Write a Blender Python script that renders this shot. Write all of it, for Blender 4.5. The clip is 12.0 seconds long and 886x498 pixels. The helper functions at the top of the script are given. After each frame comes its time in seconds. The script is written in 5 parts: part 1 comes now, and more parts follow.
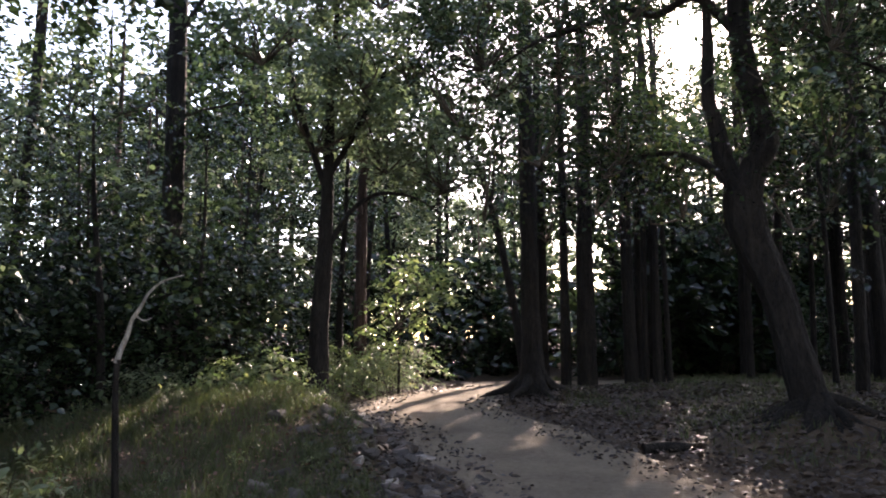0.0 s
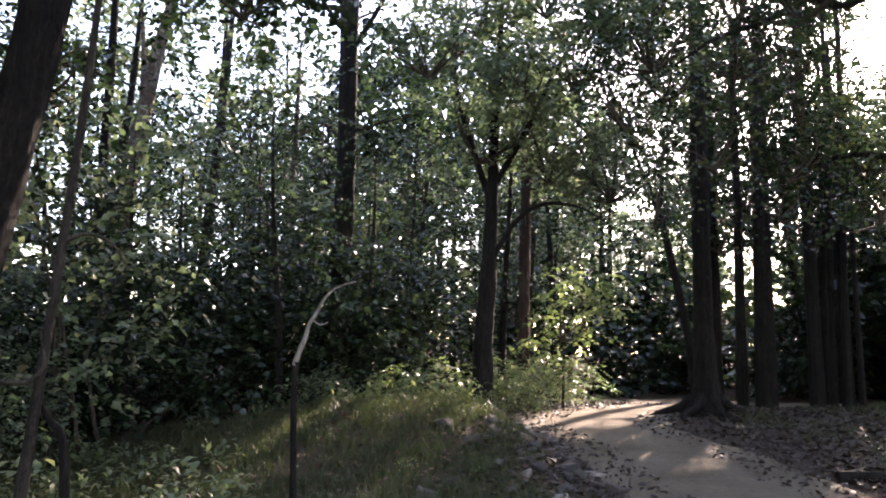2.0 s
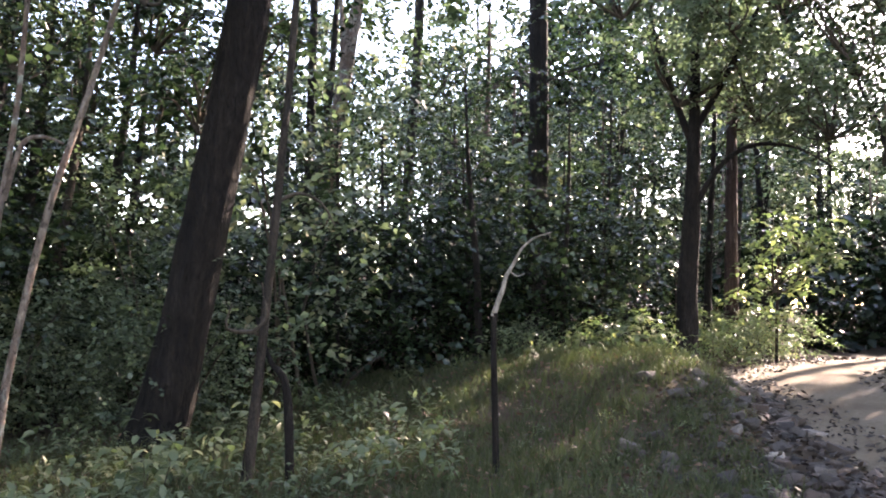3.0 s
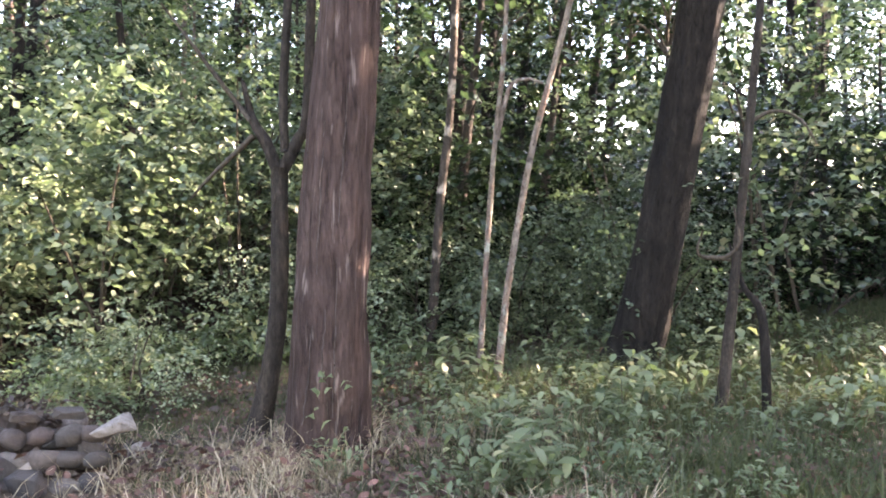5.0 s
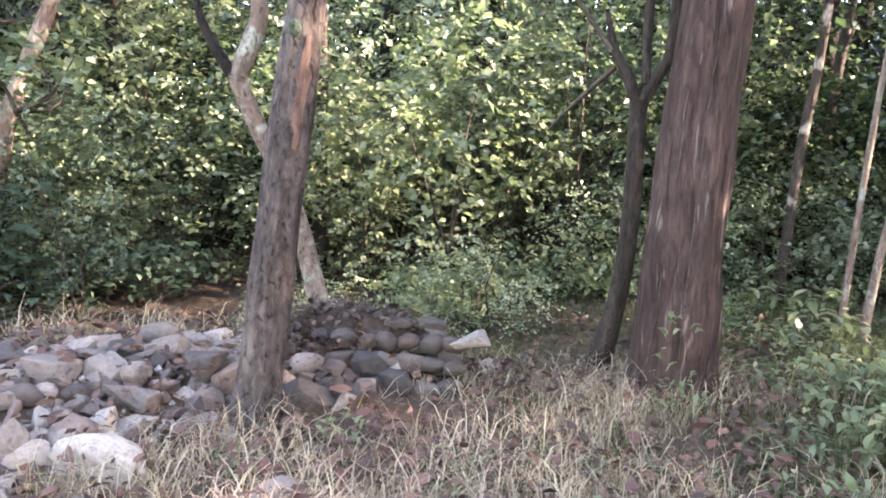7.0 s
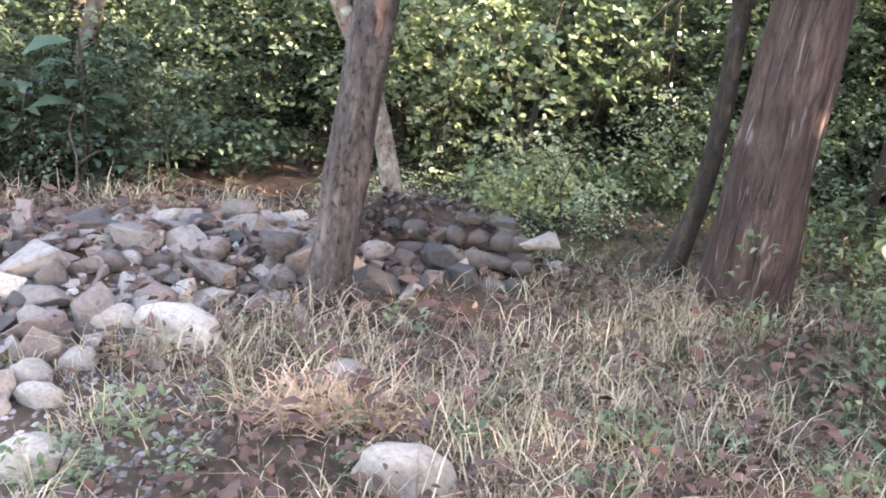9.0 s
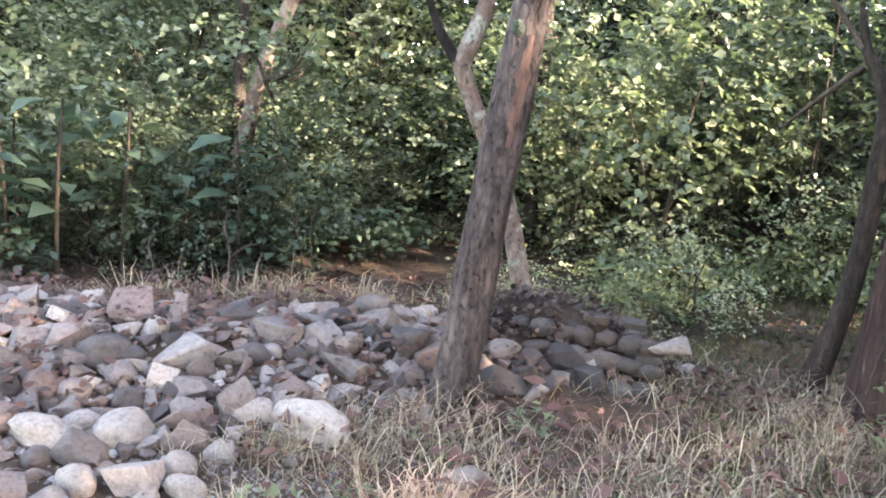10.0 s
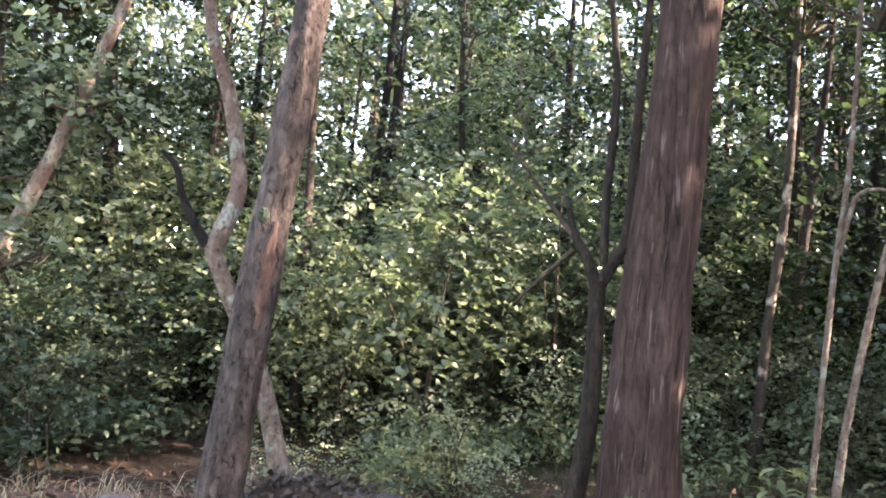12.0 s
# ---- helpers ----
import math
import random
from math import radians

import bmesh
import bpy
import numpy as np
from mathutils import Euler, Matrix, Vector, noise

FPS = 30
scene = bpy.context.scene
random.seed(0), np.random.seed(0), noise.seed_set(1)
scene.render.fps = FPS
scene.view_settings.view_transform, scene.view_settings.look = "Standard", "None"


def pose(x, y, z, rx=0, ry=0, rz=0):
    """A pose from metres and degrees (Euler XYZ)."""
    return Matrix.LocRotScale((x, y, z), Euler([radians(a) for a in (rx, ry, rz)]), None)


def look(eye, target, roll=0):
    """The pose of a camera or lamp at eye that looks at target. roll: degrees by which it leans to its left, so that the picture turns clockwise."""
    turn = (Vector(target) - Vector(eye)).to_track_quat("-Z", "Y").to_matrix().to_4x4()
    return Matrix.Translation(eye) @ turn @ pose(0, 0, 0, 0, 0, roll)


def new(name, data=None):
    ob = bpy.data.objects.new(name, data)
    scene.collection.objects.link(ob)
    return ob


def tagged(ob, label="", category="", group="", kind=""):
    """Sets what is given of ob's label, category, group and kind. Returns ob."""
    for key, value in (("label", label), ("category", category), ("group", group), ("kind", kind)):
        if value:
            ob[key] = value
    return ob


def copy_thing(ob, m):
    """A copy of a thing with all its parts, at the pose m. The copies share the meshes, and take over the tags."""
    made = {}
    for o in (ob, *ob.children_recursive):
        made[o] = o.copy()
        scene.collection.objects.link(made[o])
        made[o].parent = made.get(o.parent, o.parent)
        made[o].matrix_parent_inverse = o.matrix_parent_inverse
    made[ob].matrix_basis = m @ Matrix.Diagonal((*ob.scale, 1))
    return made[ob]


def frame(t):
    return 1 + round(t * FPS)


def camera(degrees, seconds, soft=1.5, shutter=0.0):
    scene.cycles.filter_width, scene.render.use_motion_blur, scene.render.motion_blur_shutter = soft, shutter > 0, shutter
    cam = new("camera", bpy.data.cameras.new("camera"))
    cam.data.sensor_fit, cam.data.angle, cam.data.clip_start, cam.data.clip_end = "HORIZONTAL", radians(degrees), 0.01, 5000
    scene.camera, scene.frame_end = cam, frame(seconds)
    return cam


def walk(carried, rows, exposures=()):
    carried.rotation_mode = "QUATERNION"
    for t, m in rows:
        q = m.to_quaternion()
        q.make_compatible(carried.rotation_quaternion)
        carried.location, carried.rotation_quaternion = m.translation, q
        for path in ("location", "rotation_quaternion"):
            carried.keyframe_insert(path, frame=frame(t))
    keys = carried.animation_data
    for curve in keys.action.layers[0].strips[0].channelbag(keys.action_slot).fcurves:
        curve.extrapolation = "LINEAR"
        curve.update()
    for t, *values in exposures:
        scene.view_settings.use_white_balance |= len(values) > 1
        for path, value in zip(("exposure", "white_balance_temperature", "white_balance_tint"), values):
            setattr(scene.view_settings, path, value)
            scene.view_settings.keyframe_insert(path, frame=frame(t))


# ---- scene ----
cam = camera(58.12, 12.0, soft=1.9)
PATH = [
    (0.0, -0.008, -0.074, 1.470, 96.70, 0.42, 0.05),
    (0.5, -0.024, -0.055, 1.466, 99.12, 0.57, 0.26),
    (1.0, -0.050, -0.041, 1.458, 99.71, 0.48, 0.79),
    (1.5, -0.071, -0.007, 1.455, 99.15, 0.01, 3.74),
    (2.0, -0.106, 0.058, 1.419, 97.71, -0.98, 11.38),
    (2.5, -0.115, 0.094, 1.406, 95.58, -1.19, 18.52),
    (3.0, -0.116, 0.107, 1.403, 94.14, -0.85, 25.49),
    (3.2, -0.121, 0.108, 1.398, 93.69, -0.61, 28.23),
    (4.8, -0.066, 0.119, 1.494, 88.17, -0.28, 54.99),
    (5.0, -0.063, 0.116, 1.483, 87.78, -0.14, 58.77),
    (5.5, -0.080, 0.093, 1.456, 87.07, 0.08, 65.39),
    (6.0, -0.141, 0.039, 1.443, 84.96, -0.68, 72.82),
    (6.5, -0.147, -0.003, 1.439, 84.13, -1.07, 77.81),
    (7.0, -0.172, -0.042, 1.433, 83.09, -2.15, 81.75),
    (7.2, -0.172, -0.050, 1.433, 81.61, -3.02, 82.55),
    (8.8, -0.185, -0.054, 1.430, 75.57, -5.68, 86.48),
    (9.0, -0.192, -0.042, 1.468, 74.81, -5.44, 87.75),
    (9.5, -0.176, -0.027, 1.580, 73.34, -5.57, 91.87),
    (10.0, -0.149, -0.028, 1.652, 79.05, -4.62, 97.35),
    (10.5, -0.111, -0.023, 1.702, 89.23, -4.16, 97.93),
    (11.0, -0.090, 0.001, 1.669, 92.45, -4.32, 96.31),
    (11.5, -0.074, 0.050, 1.656, 92.94, -4.06, 89.25),
    (12.0, -0.033, 0.108, 1.652, 93.29, -3.59, 81.26),
]
WARM, TINT = 7600, 28
EXPOSURES = [(t, stops, WARM if t < 4 else WARM + 250, TINT if t < 4 else TINT - (3 if 8 < t < 10.5 else 0)) for t, stops in ((0.0, 2.45), (1.5, 2.5), (2.5, 3.06), (3.0, 3.36), (5.0, 4.42), (6.0, 4.6), (7.0, 4.54), (9.0, 4.54), (10.0, 4.3), (11.0, 3.84), (12.0, 3.92))]
walk(cam, [(t, pose(*row)) for t, *row in PATH], EXPOSURES)

# ---- world and light ----
SUN_ELEV, SUN_AZ = 22.5, -18.0  # degrees; azimuth counted to the left of straight ahead (+y)
world = bpy.data.worlds.new("sky")
scene.world = world
world.use_nodes = True
wn = world.node_tree.nodes
sky = wn.new("ShaderNodeTexSky")
sky.sky_type, sky.sun_disc = "NISHITA", False
sky.sun_elevation, sky.sun_rotation = radians(SUN_ELEV), radians(-SUN_AZ)
sky.air_density, sky.dust_density, sky.ozone_density = 1.0, 0.5, 1.0
world.node_tree.links.new(sky.outputs[0], wn["Background"].inputs[0])
wn["Background"].inputs[1].default_value = 0.15


def sun_way(elev, az):
    return Vector((-math.sin(radians(az)) * math.cos(radians(elev)), math.cos(radians(az)) * math.cos(radians(elev)), math.sin(radians(elev))))


lamp = new("sun_light", bpy.data.lights.new("sun_light", "SUN"))
lamp.data.energy, lamp.data.angle, lamp.data.color = 4.6, radians(0.6), (1.0, 0.94, 0.84)
lamp.rotation_euler = sun_way(SUN_ELEV, SUN_AZ).to_track_quat("Z", "Y").to_euler()

# ---- materials ----


def nodes_of(name):
    m = bpy.data.materials.new(name)
    m.use_nodes = True
    return m, m.node_tree.nodes, m.node_tree.links.new


def ramp_of(n, stops):
    r = n.new("ShaderNodeValToRGB")
    els = r.color_ramp.elements
    while len(els) < len(stops):
        els.new(0.5)
    for e, (p, c) in zip(els, stops):
        e.position, e.color = p, (*c, 1)
    return r


def leaf_material(name, stops, glow=0.45, rough=0.42, sheen=0.45):
    m, n, link = nodes_of(name)
    geo, info, out, b = n.new("ShaderNodeNewGeometry"), n.new("ShaderNodeObjectInfo"), n["Material Output"], n["Principled BSDF"]
    add = n.new("ShaderNodeMath")
    add.operation = "MULTIPLY_ADD"
    link(geo.outputs["Random Per Island"], add.inputs[0])
    add.inputs[1].default_value = 0.62
    mul = n.new("ShaderNodeMath")
    mul.operation = "MULTIPLY"
    link(info.outputs["Random"], mul.inputs[0])
    mul.inputs[1].default_value = 0.38
    link(mul.outputs[0], add.inputs[2])
    r = ramp_of(n, stops)
    link(add.outputs[0], r.inputs[0])
    link(r.outputs[0], b.inputs["Base Color"])
    b.inputs["Roughness"].default_value = rough
    b.inputs["Specular IOR Level"].default_value = sheen
    tr, mix = n.new("ShaderNodeBsdfTranslucent"), n.new("ShaderNodeMixShader")
    warm = n.new("ShaderNodeMix")
    warm.data_type, warm.blend_type = "RGBA", "MULTIPLY"
    warm.inputs[0].default_value = 1.0
    link(r.outputs[0], warm.inputs[6])
    warm.inputs[7].default_value = (1.18, 1.4, 1.1, 1)
    link(warm.outputs[2], tr.inputs[0])
    mix.inputs[0].default_value = glow
    link(b.outputs[0], mix.inputs[1])
    link(tr.outputs[0], mix.inputs[2])
    link(mix.outputs[0], out.inputs[0])
    return m


def bark_material(name, dark, light, patch=None, patch_at=0.6, scale=9.0, stretch=0.18, relief=0.6, lichen=None, flake=0.9, deepness=0.38, drip=None):
    m, n, link = nodes_of(name)
    b = n["Principled BSDF"]
    co, mp = n.new("ShaderNodeTexCoord"), n.new("ShaderNodeMapping")
    link(co.outputs["Object"], mp.inputs[0])
    mp.inputs["Scale"].default_value = (scale, scale, scale * stretch)
    fur = n.new("ShaderNodeTexNoise")
    fur.inputs["Scale"].default_value, fur.inputs["Detail"].default_value, fur.inputs["Roughness"].default_value = 2.2, 8, 0.65
    link(mp.outputs[0], fur.inputs[0])
    warp = n.new("ShaderNodeVectorMath")
    warp.operation = "MULTIPLY_ADD"
    link(fur.outputs["Color"], warp.inputs[0])
    warp.inputs[1].default_value = (0.9, 0.9, 0.9)
    link(mp.outputs[0], warp.inputs[2])
    crack = n.new("ShaderNodeTexVoronoi")
    crack.feature = "DISTANCE_TO_EDGE"
    crack.inputs["Scale"].default_value = 2.6
    link(warp.outputs[0], crack.inputs[0])
    plate = ramp_of(n, [(0.0, (0, 0, 0)), (0.16, (0.75, 0.75, 0.75)), (0.5, (1, 1, 1))])
    link(crack.outputs[0], plate.inputs[0])
    high = n.new("ShaderNodeMath")
    high.operation = "MULTIPLY_ADD"
    link(plate.outputs[0], high.inputs[0])
    high.inputs[1].default_value = 0.2
    link(fur.outputs[0], high.inputs[2])
    run = n.new("ShaderNodeMapping")
    link(co.outputs["Object"], run.inputs[0])
    run.inputs["Scale"].default_value = (scale * 1.6, scale * 1.6, scale * 0.07)
    streak, blotch = n.new("ShaderNodeTexNoise"), n.new("ShaderNodeTexNoise")
    streak.inputs["Scale"].default_value, streak.inputs["Detail"].default_value = 1.6, 4
    blotch.inputs["Scale"].default_value, blotch.inputs["Detail"].default_value = 1.7, 6
    link(run.outputs[0], streak.inputs[0])
    link(co.outputs["Object"], blotch.inputs[0])
    both = n.new("ShaderNodeMath")
    link(streak.outputs[0], both.inputs[0])
    link(blotch.outputs[0], both.inputs[1])
    wear = n.new("ShaderNodeMath")
    wear.operation = "MULTIPLY_ADD"
    link(both.outputs[0], wear.inputs[0])
    wear.inputs[1].default_value = 0.4
    half = n.new("ShaderNodeMath")
    half.operation = "MULTIPLY"
    link(high.outputs[0], half.inputs[0])
    half.inputs[1].default_value = 0.5
    link(half.outputs[0], wear.inputs[2])
    r = ramp_of(n, [(0.56, dark), (0.73, tuple((a + b) * 0.4 for a, b in zip(dark, light))), (0.94, light)])
    link(wear.outputs[0], r.inputs[0])
    colour = r.outputs[0]
    for tone, at, sc in ((patch, patch_at, 3.2), (lichen, 0.62, 7.0)):
        if tone is None:
            continue
        big = n.new("ShaderNodeTexNoise")
        big.inputs["Scale"].default_value, big.inputs["Detail"].default_value = sc, 5
        link(co.outputs["Object"], big.inputs[0])
        cut = ramp_of(n, [(at - 0.04, (0, 0, 0)), (at + 0.05, (1, 1, 1))])
        link(big.outputs[0], cut.inputs[0])
        mx = n.new("ShaderNodeMix")
        mx.data_type = "RGBA"
        link(cut.outputs[0], mx.inputs[0])
        link(colour, mx.inputs[6])
        mx.inputs[7].default_value = (*tone, 1)
        colour = mx.outputs[2]
    # narrow flakes and fissures running up the stem
    up = n.new("ShaderNodeMapping")
    link(co.outputs["Object"], up.inputs[0])
    up.inputs["Scale"].default_value = (scale * 2.6, scale * 2.6, scale * flake)
    shred, deep = n.new("ShaderNodeTexNoise"), n.new("ShaderNodeMix")
    shred.inputs["Scale"].default_value, shred.inputs["Detail"].default_value, shred.inputs["Roughness"].default_value, shred.inputs["Distortion"].default_value = 1.5, 5, 0.6, 0.9
    link(up.outputs[0], shred.inputs[0])
    fissure = ramp_of(n, [(0.34, (deepness, deepness * 0.93, deepness * 0.9)), (0.44, (0.82, 0.81, 0.8)), (0.6, (1.0, 1.0, 1.0)), (0.7, (1.4, 1.36, 1.33))])
    link(shred.outputs[0], fissure.inputs[0])
    deep.data_type, deep.blend_type = "RGBA", "MULTIPLY"
    deep.inputs[0].default_value = 1.0
    link(colour, deep.inputs[6])
    link(fissure.outputs[0], deep.inputs[7])
    colour = deep.outputs[2]
    if drip:  # thin pale streaks running down the stem
        thin, run_down = n.new("ShaderNodeTexNoise"), n.new("ShaderNodeMapping")
        link(co.outputs["Object"], run_down.inputs[0])
        run_down.inputs["Scale"].default_value = (scale * 3.4, scale * 3.4, scale * 0.4)
        thin.inputs["Scale"].default_value, thin.inputs["Detail"].default_value, thin.inputs["Distortion"].default_value = 1.2, 3, 0.4
        link(run_down.outputs[0], thin.inputs[0])
        mark, pale = ramp_of(n, [(0.62, (0, 0, 0)), (0.72, (0.6, 0.6, 0.6))]), n.new("ShaderNodeMix")
        link(thin.outputs[0], mark.inputs[0])
        pale.data_type = "RGBA"
        link(mark.outputs[0], pale.inputs[0])
        link(colour, pale.inputs[6])
        pale.inputs[7].default_value = (*drip, 1)
        colour = pale.outputs[2]
    link(colour, b.inputs["Base Color"])
    rise = n.new("ShaderNodeMath")
    rise.operation = "MULTIPLY_ADD"
    link(shred.outputs[0], rise.inputs[0])
    rise.inputs[1].default_value = 0.6
    link(high.outputs[0], rise.inputs[2])
    b.inputs["Roughness"].default_value = 0.9
    b.inputs["Specular IOR Level"].default_value = 0.2
    bump = n.new("ShaderNodeBump")
    bump.inputs["Strength"].default_value, bump.inputs["Distance"].default_value = relief, 0.045
    link(rise.outputs[0], bump.inputs["Height"])
    link(bump.outputs[0], b.inputs["Normal"])
    return m


def earth_material(name, stops, scale, fine, relief=0.5, spread=0.35):
    m, n, link = nodes_of(name)
    b = n["Principled BSDF"]
    co = n.new("ShaderNodeTexCoord")
    big, small = n.new("ShaderNodeTexNoise"), n.new("ShaderNodeTexNoise")
    big.inputs["Scale"].default_value, big.inputs["Detail"].default_value = scale, 6
    small.inputs["Scale"].default_value, small.inputs["Detail"].default_value, small.inputs["Roughness"].default_value = fine, 8, 0.7
    for t in (big, small):
        link(co.outputs["Object"], t.inputs[0])
    mx = n.new("ShaderNodeMix")
    mx.data_type = "FLOAT"
    mx.inputs[0].default_value = spread
    link(big.outputs[0], mx.inputs[2])
    link(small.outputs[0], mx.inputs[3])
    r = ramp_of(n, stops)
    link(mx.outputs[0], r.inputs[0])
    link(r.outputs[0], b.inputs["Base Color"])
    b.inputs["Roughness"].default_value = 0.95
    b.inputs["Specular IOR Level"].default_value = 0.15
    bump = n.new("ShaderNodeBump")
    bump.inputs["Strength"].default_value, bump.inputs["Distance"].default_value = relief, 0.05
    link(small.outputs[0], bump.inputs["Height"])
    link(bump.outputs[0], b.inputs["Normal"])
    return m


def stone_material(name, tones):
    m, n, link = nodes_of(name)
    b = n["Principled BSDF"]
    co, info = n.new("ShaderNodeTexCoord"), n.new("ShaderNodeObjectInfo")
    r = ramp_of(n, tones)
    link(info.outputs["Random"], r.inputs[0])
    sp = n.new("ShaderNodeTexNoise")
    sp.inputs["Scale"].default_value, sp.inputs["Detail"].default_value, sp.inputs["Roughness"].default_value = 9, 9, 0.7
    sh = n.new("ShaderNodeVectorMath")
    link(co.outputs["Object"], sh.inputs[0])
    link(info.outputs["Random"], sh.inputs[1])
    link(sh.outputs[0], sp.inputs[0])
    dirt = ramp_of(n, [(0.3, (0.38, 0.35, 0.32)), (0.45, (0.8, 0.77, 0.74)), (0.58, (1.0, 0.98, 0.96)), (0.75, (1.3, 1.28, 1.25))])
    link(sp.outputs[0], dirt.inputs[0])
    mx = n.new("ShaderNodeMix")
    mx.data_type, mx.blend_type = "RGBA", "MULTIPLY"
    mx.inputs[0].default_value = 1
    link(r.outputs[0], mx.inputs[6])
    link(dirt.outputs[0], mx.inputs[7])
    link(mx.outputs[2], b.inputs["Base Color"])
    b.inputs["Roughness"].default_value = 0.85
    bump = n.new("ShaderNodeBump")
    bump.inputs["Strength"].default_value, bump.inputs["Distance"].default_value = 0.7, 0.02
    link(sp.outputs[0], bump.inputs["Height"])
    link(bump.outputs[0], b.inputs["Normal"])
    return m


# darker than real foliage: the shade of the wood is in this colour
LEAF_DARK_SHADED = leaf_material("leaf_dark_green_shaded", [(0.0, (0.008, 0.015, 0.008)), (0.45, (0.017, 0.03, 0.015)), (0.94, (0.042, 0.06, 0.031)), (1.0, (0.1, 0.095, 0.042))], 0.3, 0.24, 0.45)
LEAF_MID = leaf_material("leaf_mid_green", [(0.0, (0.03, 0.046, 0.026)), (0.45, (0.074, 0.099, 0.056)), (0.9, (0.14, 0.163, 0.098)), (1.0, (0.252, 0.215, 0.136))], 0.38, 0.4)
LEAF_LIGHT = leaf_material("leaf_light_green", [(0.0, (0.042, 0.062, 0.034)), (0.4, (0.11, 0.137, 0.077)), (0.86, (0.21, 0.24, 0.15)), (1.0, (0.3, 0.31, 0.2))], 0.4, 0.42)
LEAF_YELLOW = leaf_material("leaf_yellow_green", [(0.0, (0.055, 0.085, 0.036)), (0.6, (0.13, 0.16, 0.07)), (1.0, (0.30, 0.275, 0.12))], 0.46)
LEAF_RED = leaf_material("leaf_red", [(0.0, (0.30, 0.06, 0.02)), (1.0, (0.45, 0.16, 0.05))], 0.4)
GRASS_GREEN = leaf_material("grass_green", [(0.0, (0.024, 0.033, 0.011)), (0.5, (0.05, 0.061, 0.022)), (0.9, (0.085, 0.086, 0.036)), (1.0, (0.15, 0.12, 0.066))], 0.4, 0.6)
GRASS_DRY = leaf_material("grass_dry", [(0.0, (0.1, 0.0686, 0.044)), (0.35, (0.26, 0.19, 0.125)), (0.7, (0.45, 0.36, 0.245)), (0.9, (0.36, 0.28, 0.175)), (1.0, (0.13, 0.147, 0.0528))], 0.25, 0.7)
STRAW = leaf_material("orange_straw", [(0.0, (0.28, 0.16, 0.1)), (0.6, (0.5, 0.31, 0.2)), (1.0, (0.6, 0.43, 0.3))], 0.25, 0.7)
LITTER = leaf_material("leaf_litter", [(0.0, (0.026, 0.013, 0.009)), (0.45, (0.075, 0.034, 0.022)), (0.85, (0.14, 0.066, 0.042)), (1.0, (0.3, 0.2, 0.125))], 0.1, 0.7)
RED_LITTER = leaf_material("red_leaf_litter", [(0.0, (0.05, 0.018, 0.012)), (0.5, (0.105, 0.044, 0.03)), (0.85, (0.16, 0.072, 0.048)), (1.0, (0.3, 0.2, 0.13))], 0.1, 0.6)
# dark litter; under trees and shrubs its colour also holds the shade
DARK_SHADE_LITTER = leaf_material("dark_shade_leaf_litter", [(0.0, (0.012, 0.008, 0.006)), (0.6, (0.036, 0.022, 0.015)), (0.93, (0.07, 0.044, 0.03)), (1.0, (0.22, 0.16, 0.11))], 0.05, 0.6)
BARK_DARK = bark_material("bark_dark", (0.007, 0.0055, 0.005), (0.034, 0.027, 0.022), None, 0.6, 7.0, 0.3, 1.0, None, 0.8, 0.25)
BARK_BROWN = bark_material("bark_red_brown", (0.032, 0.019, 0.016), (0.12, 0.076, 0.064), None, 0.7, 6.0, 0.3, 1.0, None, 0.28, 0.34, (0.27, 0.215, 0.19))
BARK_GREY = bark_material("bark_grey_brown", (0.048, 0.037, 0.033), (0.185, 0.145, 0.127), (0.24, 0.16, 0.125), 0.7, 7.0, 0.4, 1.0, None, 1.3, 0.2)
BARK_PALE = bark_material("bark_pale", (0.09, 0.065, 0.05), (0.36, 0.29, 0.235), (0.14, 0.095, 0.075), 0.52, 7.0, 0.5, 0.6, (0.24, 0.25, 0.21), 1.6, 0.25)
BARK_SPOT = bark_material("bark_blotched", (0.02, 0.015, 0.012), (0.085, 0.066, 0.053), (0.36, 0.3, 0.25), 0.6, 7.0, 0.5, 0.6, None, 1.2, 0.3)
LICHEN = bark_material("lichen", (0.04, 0.055, 0.04), (0.12, 0.16, 0.12), None, 0.6, 14.0, 1.0, 0.6, None, 3.0)
SCAR = bark_material("bare_wood", (0.10, 0.055, 0.042), (0.25, 0.155, 0.12), (0.08, 0.05, 0.04), 0.56, 9.0, 0.2, 0.6)
BARK_BONE = bark_material("bark_bleached", (0.12, 0.09, 0.07), (0.42, 0.37, 0.31), None, 0.6, 12.0, 0.4, 0.4)
BARK_SLIM = bark_material("bark_slim", (0.014, 0.011, 0.009), (0.07, 0.054, 0.043), None, 0.6, 10.0, 0.4, 0.6)
BARK_TWIG = bark_material("bark_twig", (0.03, 0.024, 0.018), (0.12, 0.095, 0.07), None, 0.6, 20.0, 0.3, 0.4)
EARTH = earth_material("forest_earth", [(0.3, (0.025, 0.017, 0.012)), (0.48, (0.06, 0.041, 0.028)), (0.6, (0.09, 0.064, 0.043)), (0.74, (0.05, 0.052, 0.022))], 0.8, 14, 0.8)
SOIL = earth_material("dark_soil", [(0.3, (0.018, 0.013, 0.01)), (0.5, (0.045, 0.032, 0.025)), (0.7, (0.085, 0.062, 0.048))], 3.0, 26, 1.0)
ROAD = earth_material("road_earth", [(0.3, (0.09, 0.067, 0.046)), (0.42, (0.15, 0.115, 0.08)), (0.55, (0.21, 0.165, 0.118)), (0.7, (0.28, 0.23, 0.172))], 1.3, 16, 1.0, 0.5)
